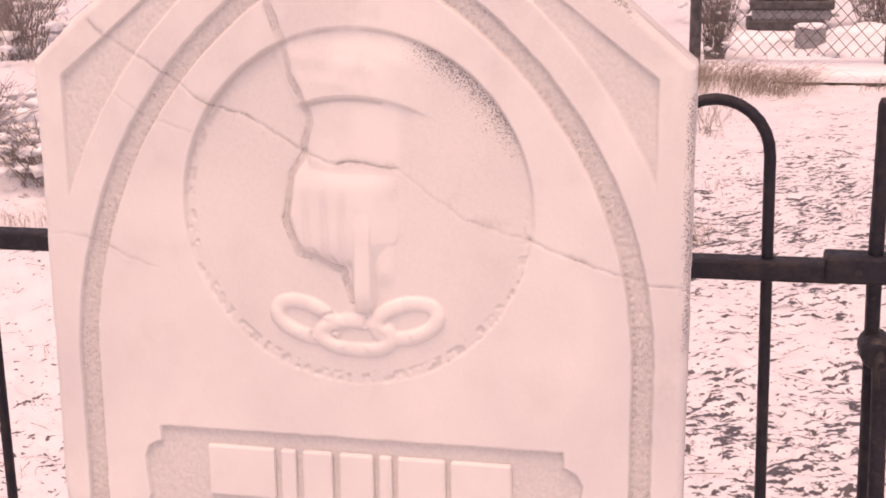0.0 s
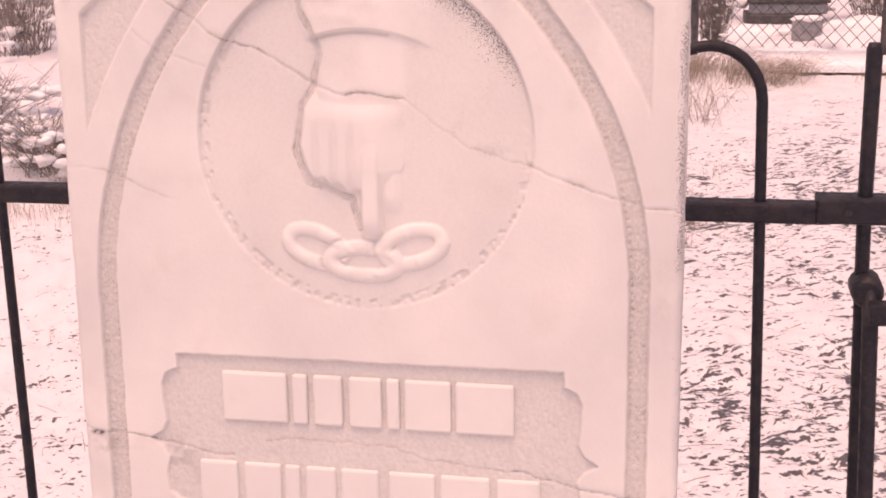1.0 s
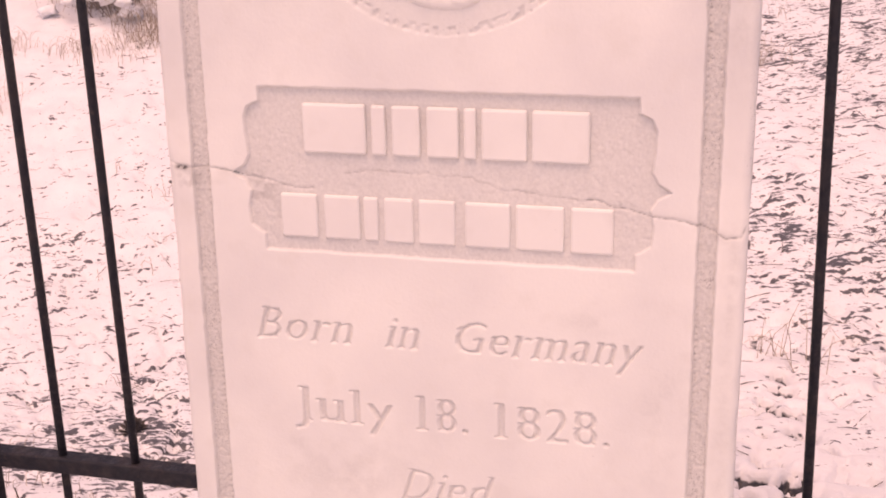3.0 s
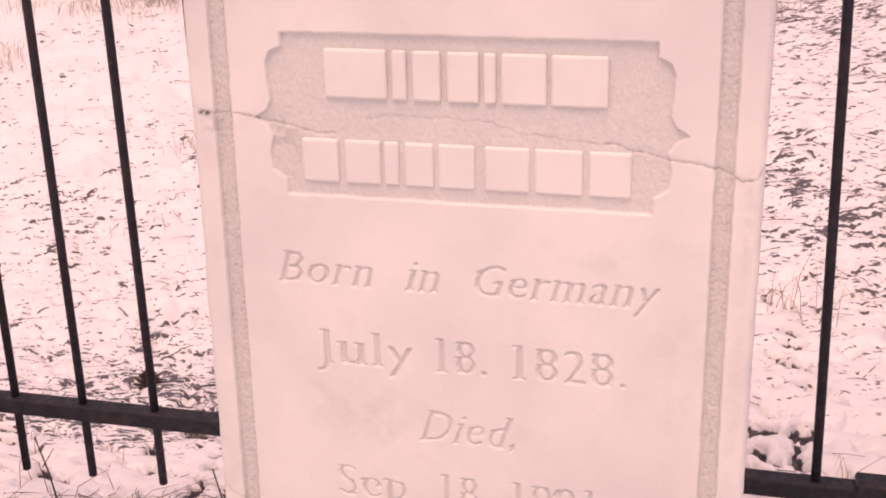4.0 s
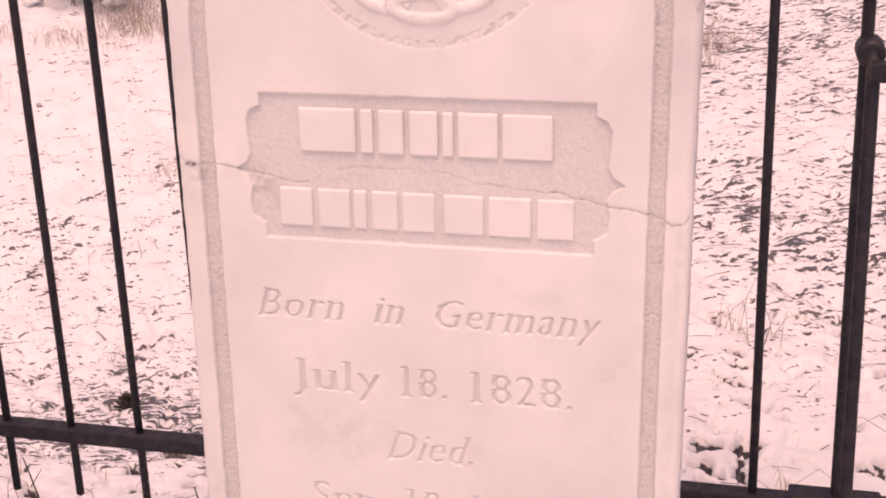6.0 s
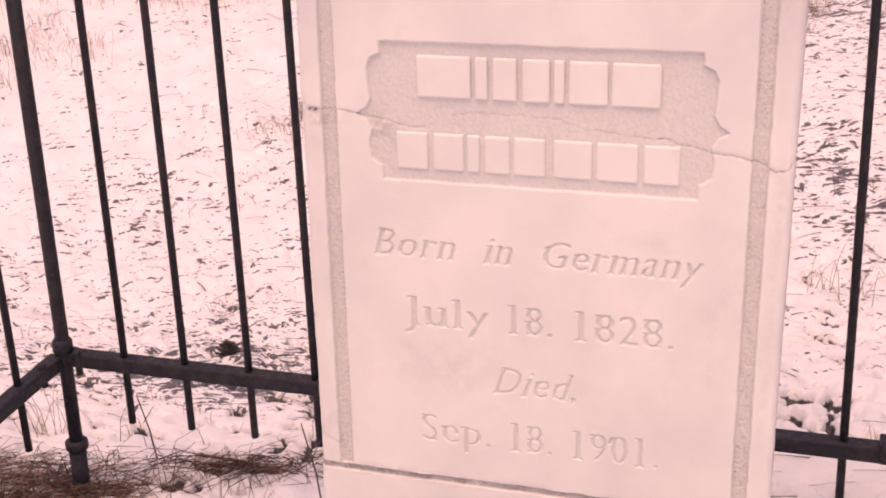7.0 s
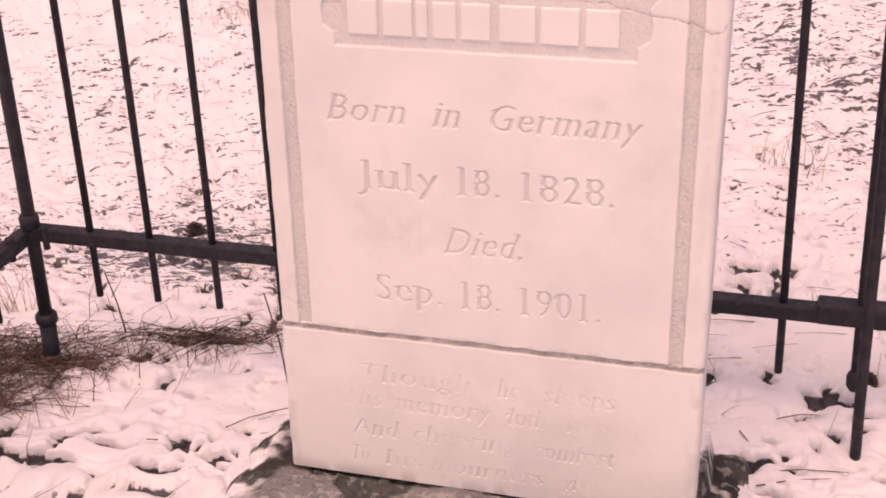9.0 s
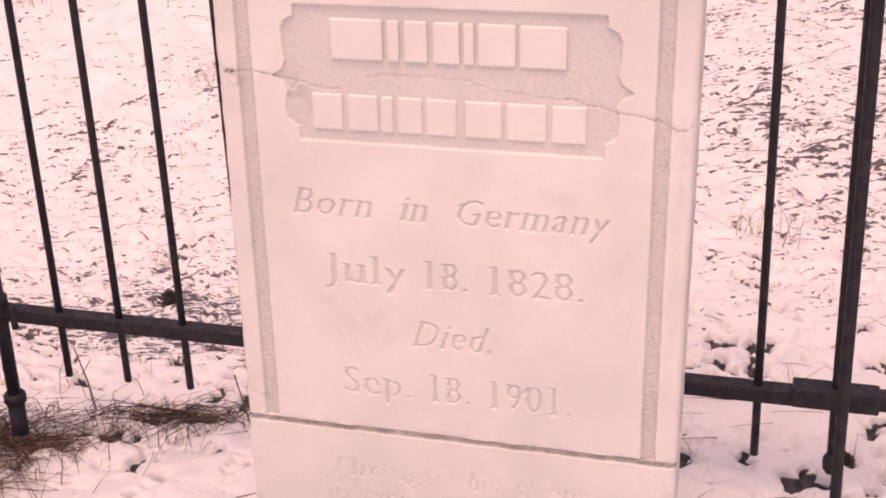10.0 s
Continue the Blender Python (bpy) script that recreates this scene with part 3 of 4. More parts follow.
    corner = np.exp(-((u + 0.170) / 0.018) ** 2 - ((w - 0.700) / 0.022) ** 2) * panel + np.exp(-((u + 0.236) / 0.012) ** 2 - ((w - 0.713) / 0.012) ** 2)
    stain_shade = np.maximum(stain_shade, 0.6 * np.clip(corner, 0, 1) * sstep(0.4, 0.6, fbm(u * 130, w * 130, 47, 3)))
    stain_shade = np.maximum(stain_shade, 1.0 * ledge * sstep(0.15, 0.5, fbm(u * 60, w * 90, 43, 3)))
    # lower-edge dirt and foot smudge, with the shadowed gap beneath painted in
    foot = np.exp(-((w - FOOT) / 0.012) ** 2) + 0.7 * sstep(0.240, 0.256, np.abs(u)) * (1 - sstep(0.20, 0.36, w))
    stain_shade = np.maximum(stain_shade, 0.6 * np.clip(foot, 0, 1) * sstep(0.4, 0.7, fbm(u * 50, w * 50, 41, 3)))
    # chisel marks along both sides of the groove, painted shade and grime in the spandrels and under the cuff
    along = np.where(w > 0.86, 0.365 * np.arctan2(w - 0.86, np.abs(u) + 0.131) + 0.86, w)
    mark = sstep(0.30, 0.75, np.cos(along * math.tau / 0.0062 + 1.6 * (fbm(u * 40, w * 40, 171, 2) - 0.5)))
    mark = mark * (np.exp(-((q - 0.3515) / 0.0011) ** 2) + 0.7 * np.exp(-((q - 0.3630) / 0.0010) ** 2)) * above
    mark = mark * sstep(0.35, 0.6, fbm(u * 30, w * 30, 173, 3))
    d = d - 0.0007 * mark
    stain_shade = np.maximum(stain_shade, 0.6 * mark)
    drip = sstep(0.42, 0.68, fbm(u * 34, w * 26, 175, 4)) * sstep(0.95, 1.12, w)
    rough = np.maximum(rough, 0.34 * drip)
    # shadow below the cuff lip, mixed with grime, put into the colour
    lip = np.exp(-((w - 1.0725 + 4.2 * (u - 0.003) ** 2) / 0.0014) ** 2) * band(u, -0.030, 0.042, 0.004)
    stain_shade = np.maximum(stain_shade, 0.65 * lip * sstep(0.30, 0.55, fbm(u * 60, w * 60, 177, 3)))
    # patchy darker line just inside the disc's upper rim
    rimline = np.exp(-((r - 0.1380) / 0.0016) ** 2) * sstep(-0.02, 0.09, w - 0.9871) * sstep(0.35, 0.6, fbm(u * 40, w * 40, 179, 3))
    stain_shade = np.maximum(stain_shade, 0.45 * rimline)
    # dark line of shade and dirt painted along each spandrel's top edge
    top_sp = np.exp(-((SHOULDER - 0.009 + 0.80 * (0.2325 - np.abs(u)) - w) / 0.0022) ** 2) * spandrel
    stain_shade = np.maximum(stain_shade, 0.55 * top_sp * sstep(0.3, 0.6, fbm(u * 50, w * 50, 181, 3)))
    # rounded and chipped edges
    e = np.minimum(HALF - np.abs(u), (SHOULDER + GABLE * (HALF - np.abs(u)) - w) / math.hypot(1, GABLE))
    rr = 0.0075
    e = np.maximum(e + 0.003 * (fbm(u * 40, w * 40, 83, 3) - 0.5), 0)
    d = d - np.where(e < rr, rr - np.sqrt(np.clip(rr * rr - (rr - e) ** 2, 0, None)), 0)
    x = u * np.where(u < 0, 1 - 0.026 * (w - 0.8), 1.0)
    front = np.stack([x, -d, w], -1).reshape(-1, 3)
    idx = np.arange(nr * nc).reshape(nr, nc)
    loop = np.concatenate([idx[:, 0], idx[-1, 1:], idx[::-1, -1][1:], idx[0, ::-1][1:-1]])
    rings, prev, extra = [front], loop, []
    n = len(loop)
    for k, yy in enumerate((0.012, 0.03, 0.05, 0.068, 0.075)):
        p = front[loop].copy()
        chip = 0.0035 * (fbm(p[:, 2] * 60 + 5 * k, p[:, 0] * 40 + 3 * k, 101 + k, 3) - 0.5)
        p[:, 1] = yy
        p[:, 0] *= 1 + chip * 2 - (0.02 if k == 4 else 0)
        cur = nr * nc + k * n + np.arange(n)
        rings.append(p)
        extra.append(np.stack([prev, np.roll(prev, -1), np.roll(cur, -1), cur], -1))
        prev = cur
    nv = nr * nc + 5 * n
    mid = np.array([[0, 0.075, 0.6]])
    rings.append(mid)
    tri = np.stack([prev, np.roll(prev, -1), np.full(n, nv), np.full(n, nv)], -1)
    me = grid_mesh("tablet", np.concatenate(rings), nr, nc, np.concatenate(extra))
    pad = np.zeros(5 * n + 1)
    sidedirt = np.concatenate([0.75 * sstep(0.45, 0.7, fbm(ring_[:, 2] * 30, ring_[:, 1] * 90 + ring_[:, 0] * 30, 131, 4)) for ring_ in rings[1:6]] + [np.zeros(1)])
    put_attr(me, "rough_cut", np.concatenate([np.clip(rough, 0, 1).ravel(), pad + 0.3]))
    put_attr(me, "stain_shade", np.concatenate([np.clip(stain_shade, 0, 1).ravel(), sidedirt]))
    put_attr(me, "speckle", np.concatenate([np.clip(speckle, 0, 1.2).ravel(), pad + 0.35]))
    put_attr(me, "crack", np.concatenate([np.clip(crack, 0, 1).ravel(), pad]))
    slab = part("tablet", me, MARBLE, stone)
    bm = bmesh.new()
    add_box(bm, -0.255, 0.252, 0.070, 0.0765, FOOT, SHOULDER - 0.01)
    part("back", bm, MARBLE, stone)
    return slab


tablet = build_tablet()

# names cut in relief stand as plain raised bars
WORDS = ((0.7420, 0.7865, ((-0.127, -0.0690), (-0.0640, -0.0510), (-0.0455, -0.0202), (-0.0143, 0.0140), (0.0185, 0.0294), (0.0340, 0.0735), (0.0775, 0.1265))),
         (0.6628, 0.7035, ((-0.1520, -0.1170), (-0.1110, -0.0772), (-0.0740, -0.0602), (-0.0550, -0.0280), (-0.0235, 0.0100), (0.0184, 0.0588), (0.0634, 0.1058), (0.1114, 0.1480))))
for w0, w1, bars in WORDS:
    for a, b in bars:
        bm = add_box(bmesh.new(), a, b, 0.0011, 0.0070, w0, w1, 0.0022)
        part("raised_bar", bm, MARBLE, tablet)


# ---- the rough base stone under it ----
def build_base():
    n, m = 240, 190
    a, b = np.meshgrid(np.linspace(-1, 1, m), np.linspace(-1, 1, n), indexing="ij")
    x, y = 0.40 * a - 0.01, 0.27 * b - 0.03
    lump = fbm(x * 6, y * 6, 301, 4) - 0.5
    ed = np.maximum(np.abs(a) ** 2.6, np.abs(b) ** 3.0) + 0.35 * lump
    z = 0.070 + 0.034 * (fbm(x * 17, y * 17, 311, 5) - 0.5) + 0.010 * np.abs(fbm(x * 45, y * 45, 315, 3) - 0.5) + 0.007 * (fbm(x * 110, y * 110, 317, 3) - 0.5) - 0.16 * sstep(0.52, 1.05, ed) - 0.03 * sstep(-0.26, -0.40, x) - 0.045 * sstep(0.262, 0.272, x) - 0.06 * sstep(0.30, 0.37, x)
    x = x + 0.03 * lump * np.abs(a)
    z = np.where((np.abs(x) < 0.275) & (y > -0.05) & (y < 0.09), np.minimum(z, 0.074), z)
    z[0], z[-1], z[:, 0], z[:, -1] = -0.15, -0.15, -0.15, -0.15
    me = grid_mesh("base_stone", np.stack([x, y, z], -1).reshape(-1, 3), m, n)
    snow = sstep(0.47, 0.53, fbm(x * 14, y * 14, 321, 5)) * sstep(1.0, 0.7, ed) * (1 - band(x, -0.30, 0.30, 0.02) * band(y, -0.12, 0.1, 0.02) * 0.8)
    put_attr(me, "snow", snow)
    me.flip_normals()
    return tagged(part("base_stone", me, ROCK), "rough grey-green lichened base stone patched with snow", "rock")


build_base()


# ---- the black iron fence ----
FY = 0.365
P0, STEP = -0.5385, 0.1103


def lean_x(x, z):
    return x + (z - 0.16) * (-0.007 - 0.040 * x)


def picket_pair(xa, xb, parent, low=0.057):
    """A hoop: two uprights joined by a round bend."""
    rad = abs(xb - xa) / 2
    pts = [(lean_x(xa, low), FY, low), (lean_x(xa, 0.5), FY, 0.5), (lean_x(xa, 0.965), FY, 0.965)]
    ta, tb = lean_x(xa, 0.965), lean_x(xb, 0.965)
    for k in range(1, 14):
        a = math.pi * (1 - k / 14)
        pts.append(((ta + tb) / 2 + (tb - ta) / 2 * math.cos(a), FY, 0.965 + 0.056 * math.sin(a)))
    pts += [(tb, FY, 0.965), (lean_x(xb, 0.5), FY, 0.5), (lean_x(xb, low), FY, low)]
    part("hoop", tube(pts, 0.0059, 10), IRON, parent)


def rail(x0, x1, zc, parent, h=0.021, deep=0.026, y=FY, name="rail"):
    bm = add_box(bmesh.new(), x0, x1, y - deep / 2, y + deep / 2, zc - h / 2, zc + h / 2, 0.003)
    return part(name, bm, IRON, parent)


def build_back_fence():
    f = new("iron_fence")
    f.location = (0, 0, 0)
    tagged(f, "black wrought-iron hoop fence with two rails behind the grave", "fence")
    rail(-0.875, 0.40, 0.852, f)
    rail(-0.875, 0.40, 0.164, f, 0.024)
    rail(0.49, 2.6, 0.858, f)
    rail(0.49, 2.6, 0.170, f, 0.024)
    rail(0.384, 0.505, 0.857, f, 0.027, 0.034, name="joint_sleeve")
    rail(0.390, 0.507, 0.169, f, 0.031, 0.034, name="joint_sleeve")
    for k in range(-1, 8, 2):
        picket_pair(P0 + STEP * (k + 0), P0 + STEP * (k + 1), f)
    x = 0.565
    while x < 2.4:
        picket_pair(x, x + STEP, f)
        x += 2 * STEP
    # single upright on the corner side
    part("picket", tube([(-0.758, FY, 0.054), (-0.736, FY, 0.965), (-0.735, FY, 1.0)], 0.0059), IRON, f)
    # corner post with collars
    post = part("corner_post", tube([(-0.868, 0.36, 0.0), (-0.862, 0.36, 0.17), (-0.835, 0.36, 1.05)], 0.0112, 14), IRON, f)
    part("post_foot", tube([(-0.876, 0.36, -0.16), (-0.868, 0.36, 0.0)], 0.0145, 14), IRON, post)
    for zc, r, h in ((0.0, 0.019, 0.010), (0.186, 0.0165, 0.013), (0.868, 0.0165, 0.012)):
        xc = -0.868 + 0.031 * zc
        part("collar", tube([(xc, 0.36, zc - h), (xc, 0.36, zc - h * 0.6), (xc, 0.36, zc + h * 0.6), (xc, 0.36, zc + h)], [r * 0.8, r, r, r * 0.8], 14), IRON, post)
    for xb, yb in ((-0.835, 0.355), (-0.868, 0.305)):
        part("bolt", tube([(xb, yb, 0.140), (xb, yb, 0.147), (xb, yb, 0.178), (xb, yb, 0.182)], [0.006, 0.0055, 0.0075, 0.006], 8), IRON, f)
    # joint upright, its brace and clamp
    upright = part("upright", tube([(0.453, FY, 0.05), (0.449, FY, 0.17), (0.432, FY, 0.86), (0.432, FY, 1.018), (0.432, FY, 1.024)], [0.0062, 0.0062, 0.0075, 0.0080, 0.006], 8), IRON, f)
    part("brace", tube([(0.461, 0.245, -0.06), (0.4555, 0.262, 0.10), (0.4415, 0.334, 0.74), (0.440, 0.345, 0.78)], [0.0076, 0.0076, 0.0082, 0.0080], 12), IRON, f)
    clamp = part("clamp", tube([(0.438, FY - 0.028, 0.775), (0.438, FY - 0.022, 0.775), (0.438, FY + 0.012, 0.775), (0.438, FY + 0.018, 0.775)], [0.012, 0.0165, 0.0165, 0.012], 14), IRON, f)
    bm = add_box(bmesh.new(), 0.4385, 0.4585, FY - 0.048, FY - 0.027, 0.748, 0.770, 0.002)
    part("clamp_nut", bm, IRON, clamp)
    part("foot_knob", tube([(0.4535, FY, 0.040), (0.453, FY, 0.048), (0.452, FY, 0.066), (0.4515, FY, 0.074)], [0.006, 0.011, 0.011, 0.006], 10), IRON, upright)
    return f


def build_side_fence():
    f = new("iron_fence")
    tagged(f, "black iron side fence meeting the corner post", "fence")
    for zc in (0.852, 0.161):
        bm = add_box(bmesh.new(), -0.885, -0.859, -0.9, 0.356, zc - 0.012, zc + 0.012, 0.003)
        part("rail", bm, IRON, f)
    for k in range(1, 11):
        y = 0.36 - 0.111 * k
        part("picket", tube([(-0.877, y, 0.055), (-0.870, y, 0.5), (-0.860, y, 1.0)], 0.0059), IRON, f)
    return f


build_back_fence()
build_side_fence()


# ---- beyond the fence: kerb, wire fence, markers, brush ----
def build_kerb():
    k = new("concrete_kerb")
    tagged(k, "low weathered concrete kerb capped with snow", "kerb")
    n = 90
    xs = np.linspace(-0.35, 6.0, n)
    for name, z0, z1, y0, y1, mat in (("kerb_body", 0.20, 0.392, 4.70, 4.90, CONCRETE), ("snow_cap", 0.385, 0.425, 4.69, 5.10, SNOW)):
        ring = []
        for i, x in enumerate(xs):
            j = 0.012 * (fbm(np.float64(x * 7), np.float64(z1 * 3), 401, 3) - 0.5)
            ring.append([(x, y0 + j, z0), (x, y0 + j, z1 - 0.012), (x, y0 + 0.015 + j, z1 + j), (x, y1 - 0.02, z1 + j), (x, y1, z1 - 0.02), (x, y1, z0)])
        me = grid_mesh(name, np.array(ring).reshape(-1, 3), n, 6)
        part(name, me, mat, k)
    return k


build_kerb()


def build_wire_fence():
    f = new("chain_link_fence")
    tagged(f, "chain-link fence on dark steel posts above the kerb", "fence")
    y = 4.98
    for x in (0.185, 1.02, 1.86, 2.70):
        part("post", tube([(x, y, 0.36 if x > 0.5 else 0.42), (x, y, 0.9), (x, y, 1.55)], 0.026, 12), DARK_STONE, f)
    part("top_rail", tube([(0.185, y, 1.5), (2.7, y, 1.5)], 0.016, 8), DARK_STONE, f)
    lines = []
    pitch, z0, z1 = 0.062, 0.455, 1.48
    x0, x1 = 0.19, 2.70
    rise = 1.08
    span = (z1 - z0) / rise
    n = int((x1 - x0 + span) / pitch)
    for i in range(n + 1):
        a = x0 - span + i * pitch
        for sgn in (1, -1):
            pts = []
            for k in range(5):
                t = k / 4
                x = a + span * t if sgn > 0 else a + span * (1 - t)
                pts.append((x, y + 0.002 * sgn, z0 + (z1 - z0) * t))
            good = [p for p in pts if x0 <= p[0] <= x1]
            if len(good) >= 2:
                lines.append((good, 0.0019, 0.0019))
    wires = strands("wire_mesh", lines, DARK_STONE, 3)
    wires.parent = f
    wires["kind"] = "stuff"
    return f


build_wire_fence()


def lump_mesh(cx, cy, cz, rx, ry, rz, seed, sub=3):
    bm = bmesh.new()
    bmesh.ops.create_icosphere(bm, subdivisions=sub, radius=1.0)
    for v in bm.verts:
        n = noise.fractal(v.co * 1.6 + Vector((seed * 3.1, seed * 1.7, 0)), 1.0, 2.0, 3)
        s = 1 + 0.28 * n
        v.co = Vector((cx + v.co.x * rx * s, cy + v.co.y * ry * s, cz + v.co.z * rz * s))
    for f in bm.faces:
        f.smooth = True
    return bm


def far_marker(x, y, z, w, h, d, mat, label):
    m = new("headstone")
    tagged(m, label, "headstone")
    bm = bmesh.new()
    prof = [(-w / 2, 0), (w / 2, 0), (w / 2, h * 0.86)] + [(w / 2 * math.cos(a), h * 0.86 + h * 0.14 * math.sin(a)) for a in np.linspace(0.15, math.pi - 0.15, 9)] + [(-w / 2, h * 0.86)]
    vs = [bm.verts.new((x + a, y, z + b)) for a, b in prof]
    f = bm.faces.new(vs)
    ex = bmesh.ops.extrude_face_region(bm, geom=[f])
    bmesh.ops.translate(bm, vec=(0, d, 0), verts=[g for g in ex["geom"] if isinstance(g, bmesh.types.BMVert)])
    bmesh.ops.recalc_face_normals(bm, faces=bm.faces)
    part("slab", bm, mat, m)
    part("snow_cap", lump_mesh(x, y + d / 2, z + h * 0.97, w * 0.52, d * 0.7, h * 0.11, x, 3), SNOW, m)
    return m


def build_far_plot():
    far_marker(0.735, 5.75, 0.34, 0.145, 0.165, 0.06, GREY_STONE, "small grey headstone with a thick cap of snow")
    m = new("monument")
    tagged(m, "low dark stepped monument dusted with snow", "monument")
    part("plinth", add_box(bmesh.new(), 0.44, 0.86, 6.45, 6.75, 0.30, 0.455, 0.01), DARK_STONE, m)
    part("step", add_box(bmesh.new(), 0.47, 0.89, 6.5, 6.72, 0.452, 0.51, 0.008), GREY_STONE, m)
    part("block", add_box(bmesh.new(), 0.455, 0.905, 6.48, 6.74, 0.512, 0.56, 0.01), DARK_STONE, m)
    part("slab", add_box(bmesh.new(), 0.48, 0.87, 6.5, 6.72, 0.562, 0.80, 0.02), GREY_STONE, m)
    part("snow_cap", lump_mesh(0.68, 6.6, 0.80, 0.2, 0.13, 0.03, 4), SNOW, m)
    for x, y, rx, rz in ((0.35, 5.5, 0.25, 0.07), (0.62, 5.45, 0.2, 0.05), (0.95, 5.6, 0.2, 0.08), (1.2, 5.5, 0.25, 0.07), (0.55, 6.1, 0.25, 0.06), (1.05, 6.2, 0.22, 0.09), (1.5, 5.6, 0.3, 0.06)):
        ob = part("snow_mound", lump_mesh(x, y, float(ground_base(x, y)) - 0.01, rx, 0.18, rz, x * 7, 3), SNOW)
        tagged(ob, "soft mound of snow beyond the wire fence", "snow", group="snow mounds")


build_far_plot()


def twig_lines(rng, x, y, z, height, spread, count, r0=0.004):
    out = []
    for _ in range(count):
        a, s = rng.uniform(0, math.tau), spread * rng.uniform(0.2, 1)
        h = height * rng.uniform(0.5, 1)
        bx, by = x + rng.uniform(-0.3, 0.3) * spread, y + rng.uniform(-0.3, 0.3) * spread
        tx, ty = bx + s * math.cos(a), by + s * math.sin(a)
        mid = ((bx * 0.6 + tx * 0.4) + rng.uniform(-0.02, 0.02), by * 0.6 + ty * 0.4, z + h * 0.55)
        top = (tx, ty, z + h)
        out.append(([(bx, by, z - 0.02), mid, top], r0, r0 * 0.4))
        for _ in range(3):
            t = rng.uniform(0.3, 0.9)
            px, py, pz = bx + (tx - bx) * t, by + (ty - by) * t, z + h * t
            out.append(([(px, py, pz), (px + rng.uniform(-1, 1) * 0.3 * spread, py + rng.uniform(-1, 1) * 0.3 * spread, pz + rng.uniform(0.0, 0.35) * height)], r0 * 0.5, r0 * 0.25))
    return out


def shrub(x, y, height, spread, seed, snow=8, mat=BRUSH, label="leafless grey shrub with clumps of snow", count=26):
    rng = random.Random(seed)
    z = float(ground_base(np.float64(x), np.float64(y)))
    s = new("shrub")
    tagged(s, label, "shrub", group="shrubs")
    tw = strands("brushwood", twig_lines(rng, x, y, z, height, spread, count * 3, 0.0022), mat, 3)
    tw.parent = s
    tw["kind"] = "stuff"
    for _ in range(snow * 3):
        c = (x + rng.uniform(-1, 1) * spread * 0.8, y + rng.uniform(-1, 1) * spread * 0.6, z + height * rng.uniform(0.0, 0.8))
        r = rng.uniform(0.035, 0.095) * spread
        bm = bmesh.new()
        r2 = bmesh.ops.create_icosphere(bm, subdivisions=2, radius=1.0)
        for v in r2["verts"]:
            k = 1 + 0.9 * noise.fractal(v.co * 1.5 + Vector(c) * 9, 1.0, 2.0, 3)
            v.co = Vector((c[0] + v.co.x * r * 1.5 * k, c[1] + v.co.y * r * k, c[2] + v.co.z * r * 0.7 * k))
        part("snow_clump", bm, SNOW, s, smooth=True)
    return s


for i, (x, y, h, sp, sn) in enumerate(((-2.05, 3.2, 0.22, 0.30, 16), (-2.5, 3.5, 0.25, 0.35, 18), (-1.75, 3.5, 0.15, 0.22, 10), (-2.9, 4.6, 0.45, 0.35, 8),
                                       (-2.45, 5.2, 0.5, 0.4, 5), (-3.3, 5.2, 0.6, 0.5, 8), (-2.05, 5.6, 0.5, 0.4, 5), (-1.6, 6.2, 0.5, 0.5, 5), (-2.8, 6.4, 0.7, 0.6, 6),
                                       (0.27, 5.25, 0.42, 0.13, 9), (1.15, 6.6, 0.45, 0.3, 7), (1.5, 6.9, 0.5, 0.35, 8), (0.25, 6.8, 0.5, 0.3, 8), (2.0, 6.5, 0.5, 0.4, 8))):
    shrub(x, y, h, sp, 50 + i, sn, count=30)


def grass_tuft(rng, x, y, height, spread, count, lean=0.0):
    z = float(ground_z(x, y))
    out = []
    for _ in range(count):
        bx, by = x + rng.gauss(0, spread * 0.35), y + rng.gauss(0, spread * 0.25)
        a = rng.uniform(0, math.tau)
        h = height * rng.uniform(0.4, 1)
        o = rng.uniform(0.15, 1.5) * h
        ox, oy = o * math.cos(a) + lean * h, 0.5 * o * math.sin(a)
        out.append(([(bx, by, z - 0.01), (bx + 0.3 * ox, by + 0.3 * oy, z + 0.6 * h), (bx + 0.75 * ox, by + 0.75 * oy, z + h * 0.95), (bx + 1.15 * ox, by + 1.15 * oy, z + h * rng.uniform(0.5, 1.05))], 0.0009, 0.0004))
    return out


